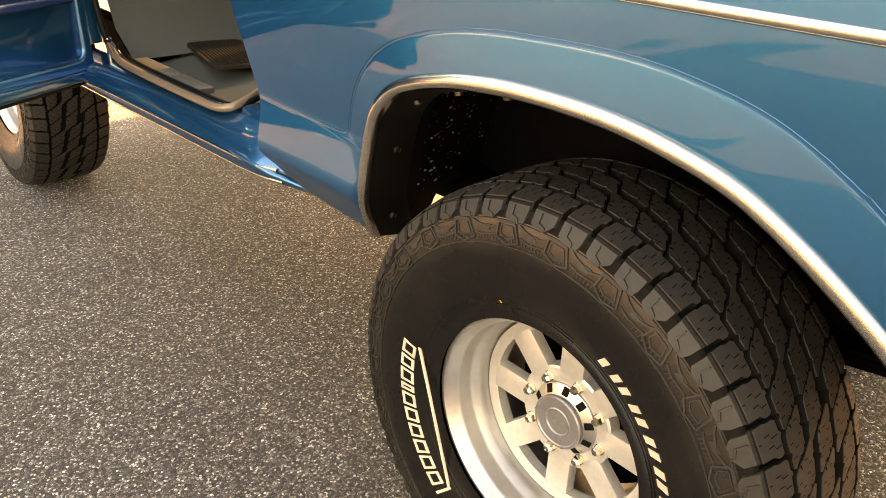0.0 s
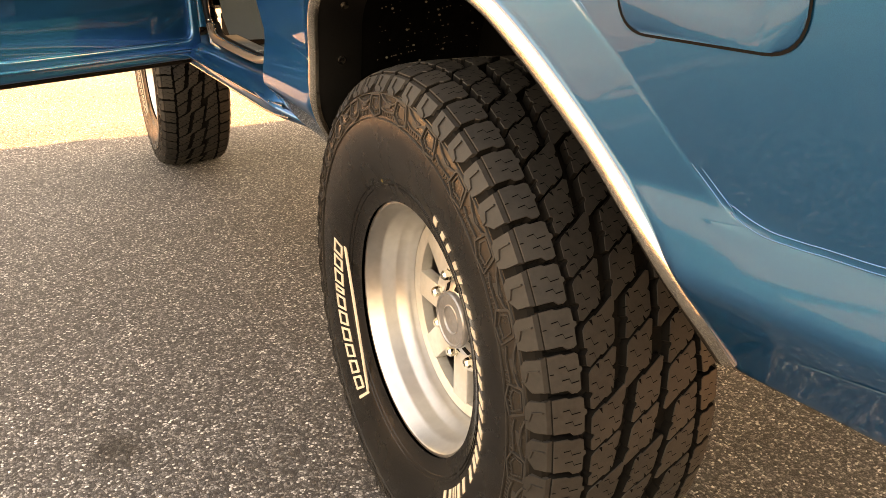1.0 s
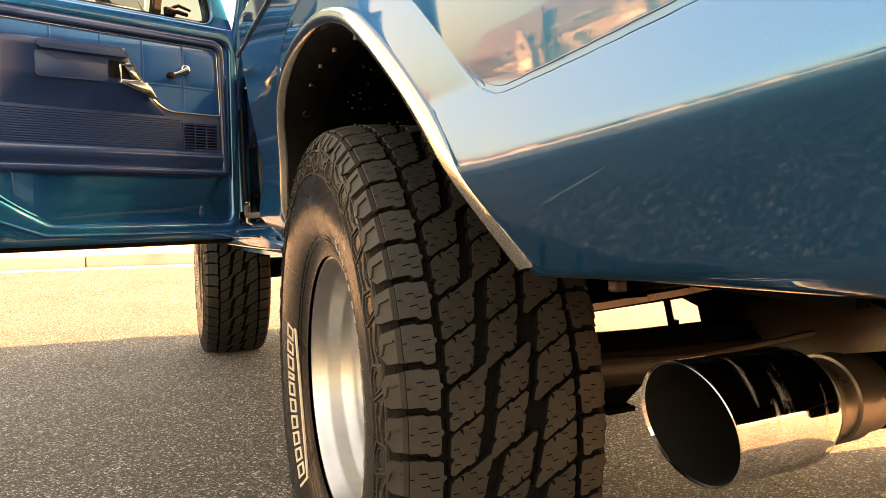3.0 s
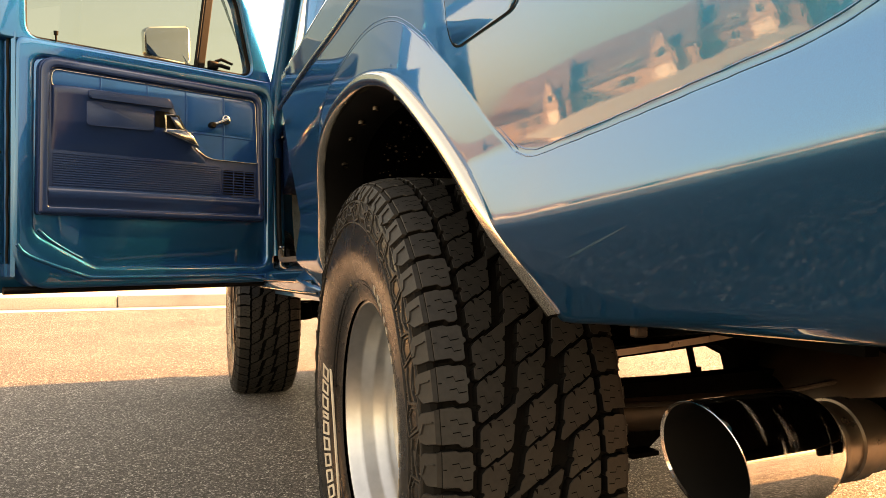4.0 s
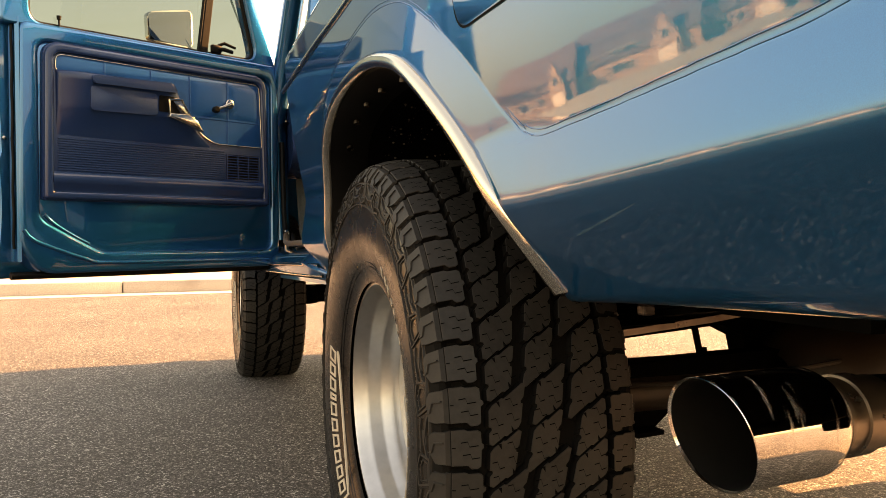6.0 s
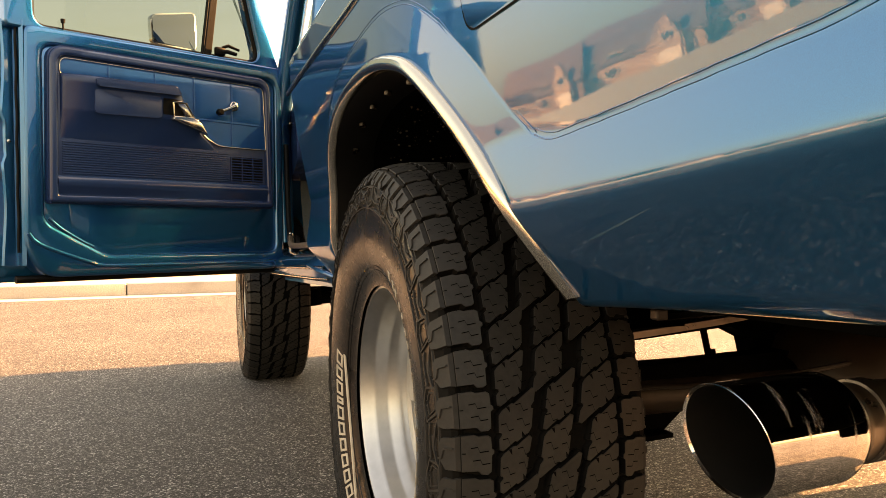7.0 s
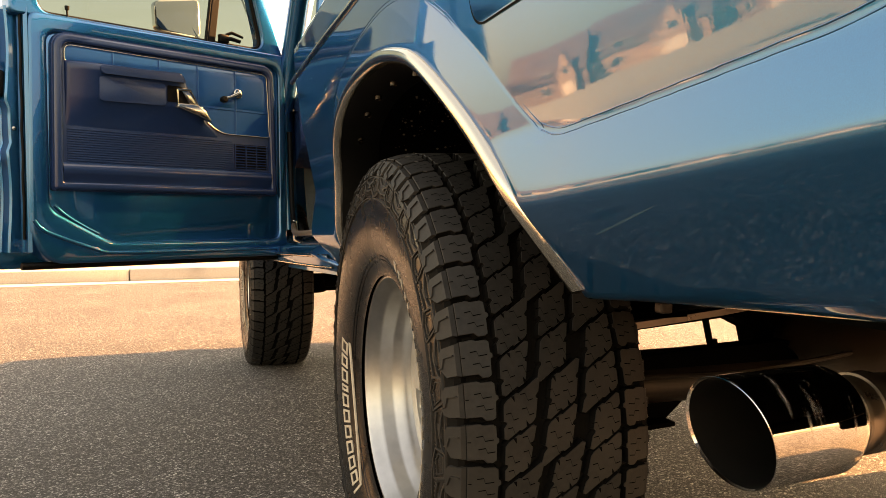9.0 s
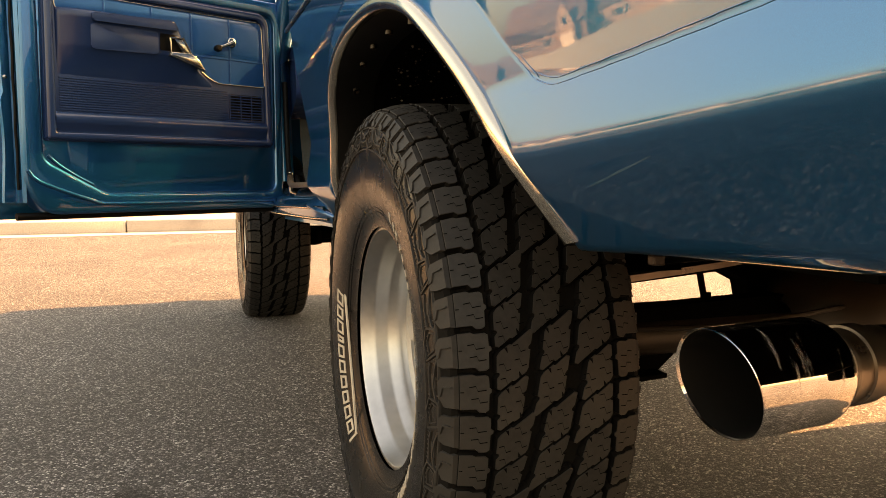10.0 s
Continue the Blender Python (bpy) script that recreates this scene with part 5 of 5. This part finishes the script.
part("roof", bm, PAINT, truck, smooth=60)
bm = bmesh.new()
bm.faces.new([bm.verts.new(p) for p in ((0.10, 1.90, 1.18), (RIGHT - 0.10, 1.90, 1.18), (RIGHT - 0.20, 1.53, 1.84), (0.20, 1.53, 1.84))])
part("windscreen", bm, GLASSY, truck, "tinted windscreen")
for m in (0, 1):
    f = (lambda x: x) if not m else (lambda x: RIGHT - x)
    bm = bmesh.new()
    bm.faces.new([bm.verts.new(p) for p in ((f(0.02), 0.80, 1.215), (f(0.02), -1.02, 1.215), (f(0.14), -0.92, 1.80), (f(0.14), 0.78, 1.80))])
    part("side_window", bm, GLASSY, truck, "long tinted side window")
    bm = bmesh.new()
    tube(bm, [(f(0.012), 0.82, 1.208), (f(0.012), -1.05, 1.208)], 0.010, 8)
    part("side_window_seal", bm, BLACK, truck)
bm = bmesh.new()
bm.faces.new([bm.verts.new(p) for p in ((RIGHT - 0.02, 1.86, 1.20), (RIGHT - 0.02, 0.82, 1.20), (RIGHT - 0.14, 0.80, 1.82), (RIGHT - 0.14, 1.55, 1.82))])
part("far_door_window", bm, SUN_CUT_GLASS, truck, "unseen window of the other door, darkened to cut the sun")
# unseen visor-shaped plate, added to keep sun off the cab floor
bm = bmesh.new()
prism(bm, rounded([(0.98, 0.0), (1.74, 0.0), (1.74, 0.34), (0.98, 0.34)], 0.03), 0.0, 0.012, lambda a, b, d: (a, 1.50 + b * 0.46 + d, 1.81 - b * 0.89), 0.003)
part("cab_sun_block", bm, TRIM, truck, "unseen navy visor plate added to block the sun", smooth=40)
# unseen plates under the other side's sill, added to cast shade on the ground
bm = bmesh.new()
block(bm, RIGHT - 0.03, RIGHT - 0.01, 0.86, 1.36, 0.17, 0.60, 0.004)
block(bm, RIGHT - 0.10, RIGHT + 0.06, 0.86, 1.36, 0.15, 0.175, 0.004)
part("ground_shade_plate", bm, FRAME, truck, "unseen black plates added on the other side to shade the ground")
# unseen strips on the far side, added to set the shadow edge below
bm = bmesh.new()
block(bm, RIGHT - 0.05, RIGHT - 0.03, -1.10, -0.50, 0.52, 0.64, 0.004)
block(bm, RIGHT - 0.05, RIGHT - 0.03, 0.40, 0.855, 0.455, 0.64, 0.004)
part("far_shadow_strip", bm, FRAME, truck)
# unseen panel above the far window, added to block the sun
bm = bmesh.new()
prism(bm, [(0.78, 1.74), (1.60, 1.74), (1.55, 1.86), (0.78, 1.86)], RIGHT - 0.12, RIGHT - 0.08, lambda a, b, d: (d, a, b))
part("far_sun_block", bm, PAINT, truck, smooth=40)
# far side, tailgate, floor of the load bed
bm = bmesh.new()
rows = []
for y in np.linspace(1.9, -1.12, 20):
    rows.append([(RIGHT - x, y, z) for x, z in ((0.05, 0.60), (0.0, 0.66), (-0.02, 0.72), (0.0, 0.78), (-0.03, 1.05), (-0.02, 1.17), (0.02, 1.205))])
sheet(bm, rows)
part("far_side_panel", bm, PAINT, truck, smooth=40)
bm = bmesh.new()
block(bm, 0.04, RIGHT - 0.04, -1.13, -1.10, 0.62, 1.20, 0.01)
part("tailgate", bm, PAINT, truck, smooth=40)
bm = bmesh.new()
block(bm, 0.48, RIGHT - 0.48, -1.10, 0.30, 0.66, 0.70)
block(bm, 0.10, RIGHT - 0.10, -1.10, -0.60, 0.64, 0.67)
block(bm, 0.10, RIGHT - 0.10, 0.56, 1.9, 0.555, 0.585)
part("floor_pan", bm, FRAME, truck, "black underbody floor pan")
bm = bmesh.new()
for y0, y1 in ((0.45, 0.62),):
    block(bm, 0.13, 0.52, y0 + 0.1, y0 + 0.14, 0.565, 1.0)
part("wheel_well_front", bm, WELL, truck)

# ---- underbody ----
for x in (0.47, RIGHT - 0.47):
    bm = bmesh.new()
    pts = [(-1.1, 0.60), (-0.65, 0.60), (-0.45, 0.66), (0.35, 0.66), (0.6, 0.52), (2.0, 0.50), (3.3, 0.52)]
    for (y0, z0), (y1, z1) in zip(pts, pts[1:]):
        vs = [bm.verts.new((x + dx, y, z + dz)) for y, z in ((y0, z0), (y1, z1)) for dx in (-0.035, 0.035) for dz in (-0.055, 0.055)]
        for q in ((0, 1, 3, 2), (4, 6, 7, 5), (0, 4, 5, 1), (2, 3, 7, 6), (0, 2, 6, 4), (1, 5, 7, 3)):
            bm.faces.new([vs[i] for i in q])
    part("chassis_rail", bm, FRAME, truck, "black steel chassis rail")
for y, z in ((-0.95, 0.60), (0.75, 0.50), (1.9, 0.47)):
    bm = bmesh.new()
    tube(bm, [(0.44, y, z), (RIGHT - 0.44, y, z)], 0.035, 12)
    part("cross_member", bm, FRAME, truck)
axle = empty("rear_axle", truck)
bm = bmesh.new()
tube(bm, [(0.24, 0, 0.375), (0.62, 0, 0.373), (RIGHT - 0.62, 0, 0.373), (RIGHT - 0.24, 0, 0.375)], 0.037, 20)
part("axle_tube", bm, RUST, axle, "rusty brown axle tube", smooth=60)
bm = bmesh.new()
lathe(bm, [(-0.16, 0.05), (-0.13, 0.10), (-0.06, 0.145), (0.06, 0.145), (0.13, 0.10), (0.16, 0.05)], 24, centre=(RIGHT / 2, -0.01, 0.38))
part("differential", bm, RUST, axle, "rounded differential housing", smooth=60)
bm = bmesh.new()
lathe(bm, [(0.0, 0.150), (0.035, 0.150), (0.04, 0.10), (0.05, 0.05)], 32, centre=(0.20, 0, 0.39))
part("backing_plate", bm, FRAME, axle, smooth=40)
for x in (0.36, RIGHT - 0.36):
    spring = empty("leaf_spring", truck)
    for k in range(4):
        bm = bmesh.new()
        half = 0.66 - 0.13 * k
        rows = [[(x + dx, y, 0.532 - 0.010 * k + 0.155 * math.hypot(y, 0.03) + dz) for dx, dz in ((-0.03, 0), (0.03, 0), (0.03, -0.008), (-0.03, -0.008), (-0.03, 0))] for y in np.linspace(-half, half, 18)]
        sheet(bm, rows)
        part("leaf", bm, FRAME, spring)
    bm = bmesh.new()
    block(bm, x - 0.04, x + 0.04, -0.07, 0.07, 0.33, 0.345, 0.004)
    for yy in (-0.05, 0.05):
        for xx in (-0.036, 0.036):
            tube(bm, [(x + xx, yy, 0.31), (x + xx, yy, 0.47)], 0.007, 8)
    part("spring_clamp", bm, FRAME, spring)
    bm = bmesh.new()
    tube(bm, [(x + 0.288, 0.0, 0.41), (x + 0.262, 0.0, 0.52)], 0.0065, 10)
    tube(bm, [(x + 0.290, 0.0, 0.40), (x + 0.285, 0.0, 0.45)], 0.010, 10)
    tube(bm, [(x + 0.262, 0.0, 0.50), (x + 0.24, -0.02, 0.68)], 0.024, 12)
    part("shock_absorber", bm, FRAME, truck, "black shock absorber", smooth=60)
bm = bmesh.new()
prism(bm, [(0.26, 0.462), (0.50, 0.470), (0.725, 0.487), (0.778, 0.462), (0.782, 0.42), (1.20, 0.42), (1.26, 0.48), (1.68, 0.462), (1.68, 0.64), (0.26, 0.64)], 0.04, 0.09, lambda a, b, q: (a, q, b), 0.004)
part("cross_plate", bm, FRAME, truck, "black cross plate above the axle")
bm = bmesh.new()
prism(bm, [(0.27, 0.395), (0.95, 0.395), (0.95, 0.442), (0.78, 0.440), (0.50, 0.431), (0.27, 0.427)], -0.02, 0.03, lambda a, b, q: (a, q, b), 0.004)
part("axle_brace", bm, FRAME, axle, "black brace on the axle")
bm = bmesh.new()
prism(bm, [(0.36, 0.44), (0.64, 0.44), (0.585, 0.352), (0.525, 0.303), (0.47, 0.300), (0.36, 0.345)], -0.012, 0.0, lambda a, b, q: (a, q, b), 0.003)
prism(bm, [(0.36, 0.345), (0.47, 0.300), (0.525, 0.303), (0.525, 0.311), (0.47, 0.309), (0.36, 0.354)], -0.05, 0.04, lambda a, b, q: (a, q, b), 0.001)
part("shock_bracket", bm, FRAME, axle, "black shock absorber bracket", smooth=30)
bm = bmesh.new()
tube(bm, spline([(0.28, -0.05, 0.40), (0.42, -0.12, 0.415), (0.60, -0.16, 0.42), (0.95, -0.10, 0.43)], 20), 0.005, 8)
part("brake_line", bm, RUST, axle)
# strap above the axle; the brownish light on the bar is put into its colour
bm = bmesh.new()
rows = [[(x, y + dy, z) for dy, z in ((-0.012, z0), (0.012, z0 + 0.001), (0.012, z0 - 0.010), (-0.012, z0 - 0.011), (-0.012, z0))] for x, y, z0 in ((0.30, -0.10, 0.500), (0.42, -0.12, 0.513), (0.55, -0.14, 0.529), (0.66, -0.15, 0.545))]
sheet(bm, rows)
part("axle_strap", bm, PIPE, truck, "brown steel strap above the axle, lit tone in its colour")
# front axle and steering
bm = bmesh.new()
tube(bm, [(0.2, 2.66, 0.39), (RIGHT - 0.2, 2.66, 0.39)], 0.045, 16)
tube(bm, [(0.22, 2.45, 0.40), (RIGHT - 0.22, 2.45, 0.40)], 0.02, 10)
lathe(bm, [(-0.1, 0.06), (-0.06, 0.11), (0.06, 0.11), (0.1, 0.06)], 20, centre=(0.62, 2.66, 0.39))
tube(bm, [(0.24, 2.60, 0.52), (0.24, 2.60, 0.28)], 0.035, 10)
tube(bm, [(0.28, 2.42, 0.36), (0.27, 2.42, 0.44)], 0.03, 10)
part("front_axle", bm, FRAME, truck, "black front axle and steering rod", smooth=60)
bm = bmesh.new()
tube(bm, [(RIGHT / 2 + 0.08, 0.12, 0.45), (RIGHT / 2 + 0.03, 1.5, 0.52)], 0.030, 14)
part("drive_shaft", bm, FRAME, truck, smooth=60)
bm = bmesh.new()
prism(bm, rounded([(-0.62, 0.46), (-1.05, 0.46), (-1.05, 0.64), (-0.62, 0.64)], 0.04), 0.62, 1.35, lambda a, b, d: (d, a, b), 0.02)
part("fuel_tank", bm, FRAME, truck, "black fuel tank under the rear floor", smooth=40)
# body mount nut below the quarter panel
bm = bmesh.new()
block(bm, 0.094, 0.107, -0.634, -0.622, 0.5925, 0.603, 0.002)
part("body_nut", bm, RUST, truck, "square steel nut under the panel")
# exhaust: big polished tip on a narrower pipe
exhaust = empty("exhaust", truck)
exhaust["label"] = "wide polished exhaust tip behind the wheel"
EX_SIZE = 0.80
EX0, EXD = Vector((0.0949, -0.7262, 0.5037)), Vector((0.99, 0.115, 0.0)).normalized()
ex_side = EXD.cross(Vector((0, 0, 1))).normalized()
ex_up = ex_side.cross(EXD).normalized()


def ring_at(bm, s, r, slant=0.0, side=0.0, n=64):
    s, r = s * EX_SIZE, r * EX_SIZE
    return [bm.verts.new(EX0 + EXD * (s - slant * r * math.sin(a) - side * r * math.cos(a)) + r * (ex_side * math.cos(a) + ex_up * math.sin(a))) for a in (2 * math.pi * i / n for i in range(n))]


def bridge(bm, a, b, mat=0):
    for i in range(len(a)):
        j = (i + 1) % len(a)
        bm.faces.new((a[i], a[j], b[j], b[i])).material_index = mat


bm = bmesh.new()
R_EX = 0.0600
rs = [ring_at(bm, 0.004, R_EX - 0.0024, 0.249), ring_at(bm, 0.0, R_EX - 0.0007, 0.249), ring_at(bm, 0.001, R_EX, 0.249), ring_at(bm, 0.003, R_EX, 0.249), ring_at(bm, 0.006, R_EX, 0.243), ring_at(bm, 0.025, R_EX, 0.18), ring_at(bm, 0.05, R_EX, 0.1), ring_at(bm, 0.09, R_EX, 0.03), ring_at(bm, 0.130, R_EX), ring_at(bm, 0.137, R_EX - 0.002), ring_at(bm, 0.152, 0.050)]
for a, b in zip(rs, rs[1:]):
    bridge(bm, a, b)
part("exhaust_tip", bm, TIP, exhaust, "mirror-polished slanted exhaust tip", smooth=24)
bm = bmesh.new()
rs = [ring_at(bm, 0.0034, R_EX - 0.0025, 0.249), ring_at(bm, 0.133, R_EX - 0.0045)]
bridge(bm, *rs)
cap(bm, rs[1])
part("tip_inside", bm, TIP_INSIDE, exhaust, "sooty black inside", smooth=60)
bm = bmesh.new()
rs = [ring_at(bm, s, r) for s, r in ((0.150, 0.0505), (0.162, 0.045), (0.168, 0.0435), (0.186, 0.0435), (0.187, 0.0465), (0.212, 0.0465), (0.213, 0.042), (0.245, 0.042))]
for a, b in zip(rs, rs[1:]):
    bridge(bm, a, b)
part("exhaust_clamp", bm, PIPE, exhaust, "steel band clamp", smooth=40)
bm = bmesh.new()
e1 = EX0 + EXD * 0.21
tube(bm, spline([tuple(e1), tuple(e1 + EXD * 0.12), (0.62, -0.56, 0.53), (0.70, -0.3, 0.58), (0.72, 0.3, 0.57), (0.72, 1.5, 0.50)], 40), 0.033, 16)
part("exhaust_pipe", bm, FRAME, exhaust, "dark exhaust pipe", smooth=60)

# a reflected glint on the lower quarter panel, painted as a pale streak
bm = bmesh.new()
glint_w = (0.0002, 0.0012, 0.0006, 0.0009, 0.0008, 0.0005, 0.0002)
rows = []
for k, w in enumerate(glint_w):
    y, z = -0.648 - 0.0178 * k, 0.667 + 0.0040 * k
    rows.append([bm.verts.new((skin(y, z + d) - 0.0006, y, z + d)) for d in (-w, w)])
for (p0, p1), (q0, q1) in zip(rows, rows[1:]):
    bm.faces.new((p0, q0, q1, p1))
part("glint_streak", bm, GLINT_PAINT, truck, "faint pale glint painted on the blue panel")

# ---- houses and trees across the way ----
def house(w, d, wall_h, roof_h, wall_mat, m):
    h = tagged(empty("house"), "two-storey suburban house with brown shingle roof", "house", group="houses along the street")
    bm = bmesh.new()
    block(bm, -w / 2, w / 2, -d / 2, d / 2, 0, wall_h)
    part("wall", bm, wall_mat, h)
    bm = bmesh.new()
    prism(bm, [(-d / 2 - 0.5, wall_h - 0.1), (0, wall_h + roof_h), (d / 2 + 0.5, wall_h - 0.1), (d / 2 + 0.5, wall_h + 0.12), (0, wall_h + roof_h + 0.24), (-d / 2 - 0.5, wall_h + 0.12)][::1], -w / 2 - 0.4, w / 2 + 0.4, lambda a, b, dd: (dd, a, b))
    part("roof", bm, SHINGLE, h)
    bm = bmesh.new()
    for sx in (-1, 1):
        bm.faces.new([bm.verts.new((sx * w / 2, yy, zz)) for yy, zz in ((-d / 2, wall_h), (d / 2, wall_h), (0, wall_h + roof_h))])
    part("gable", bm, wall_mat, h)
    bm = bmesh.new()
    prism(bm, [(-1.8, 0), (1.8, 0), (1.8, wall_h), (0, wall_h + roof_h * 0.7), (-1.8, wall_h)], d / 2, d / 2 + 1.6, lambda a, b, dd: (a + w * 0.18, dd, b))
    part("front_gable", bm, SIDING, h)
    for x, z, ww, hh, off in ((-w * 0.33, 1.2, 1.2, 1.5, 0), (-w * 0.15, 1.2, 1.2, 1.5, 0), (-w * 0.33, 3.9, 1.2, 1.4, 0), (-w * 0.12, 3.9, 1.2, 1.4, 0), (w * 0.18, 3.9, 1.2, 1.4, 1.6)):
        win = empty("window", h)
        bm = bmesh.new()
        block(bm, x - ww / 2 - 0.1, x + ww / 2 + 0.1, d / 2 + off, d / 2 + off + 0.06, z - 0.1, z + hh + 0.1)
        part("window_frame", bm, WOOD_WHITE, win)
        bm = bmesh.new()
        block(bm, x - ww / 2, x + ww / 2, d / 2 + off + 0.05, d / 2 + off + 0.075, z, z + hh)
        part("pane", bm, material("house_glass", (0.03, 0.035, 0.04), 0.08), win)
    bm = bmesh.new()
    block(bm, w * 0.18 - 1.4, w * 0.18 + 1.4, d / 2 + 1.6, d / 2 + 1.66, 0, 2.3)
    part("garage_door", bm, WOOD_WHITE, h, "white garage door")
    h.matrix_basis = m
    return h


def across(az, dist, turn):
    """A place az degrees from straight ahead towards the street, facing the truck but for turn."""
    return pose(-dist * math.sin(radians(az)), dist * math.cos(radians(az)), 0, 0, 0, 180 + az + turn)


first_house = house(14.2, 12, 3.6, 6.4, BRICK, across(31.6, 122, 22))
other = house(14.4, 12, 3.8, 6.8, SIDING, across(38.6, 121, 16))
for n, az in enumerate((45.8, 53.2, 60.6, 68.2, 76.5, 86)):
    copy_thing((first_house, other)[n % 2], across(az, 120 - 0.2 * n, 18))


def tree(m, seed):
    t = tagged(empty("tree"), "small street tree with thin brownish leaves", "tree", group="street trees")
    rg = random.Random(seed)
    bm = bmesh.new()
    tube(bm, [(0, 0, 0), (0.05, 0, 1.2), (0.0, 0.08, 2.6), (0.05, 0.05, 4.6)], [0.14, 0.11, 0.08, 0.03], 8)
    tips = []
    for k in range(16):
        z = 1.8 + 2.4 * rg.random()
        a, ln = rg.random() * 6.28, 0.9 + 0.8 * rg.random()
        e = Vector((ln * math.cos(a), ln * math.sin(a), z + 0.7 + 0.5 * rg.random()))
        tube(bm, [(0.02, 0.03, z), tuple(e * 0.55 + Vector((0, 0, z * 0.42))), tuple(e)], [0.045, 0.03, 0.01], 6)
        tips.append(e)
    part("trunk", bm, BARK, t, smooth=60)
    bm = bmesh.new()
    for e in tips + [Vector((0, 0, 5.0))]:
        for k in range(60):
            c = e + Vector((rg.gauss(0, 0.42), rg.gauss(0, 0.42), rg.gauss(0, 0.38)))
            u = Vector((rg.gauss(0, 1), rg.gauss(0, 1), rg.gauss(0, 1))).normalized() * 0.09
            v = u.orthogonal().normalized() * 0.05
            bm.faces.new([bm.verts.new(c + q) for q in (u, v, -u, -v)])
    part("crown", bm, LEAF, t)
    t.matrix_basis = m
    return t


first_tree = tree(across(27.4, 108, 0), 3)
for az, dist, r in ((26.3, 110, 70), (28.3, 109, 150), (29.0, 107, 210), (42.2, 106, 300), (72.4, 106, 20)):
    copy_thing(first_tree, across(az, dist, r))
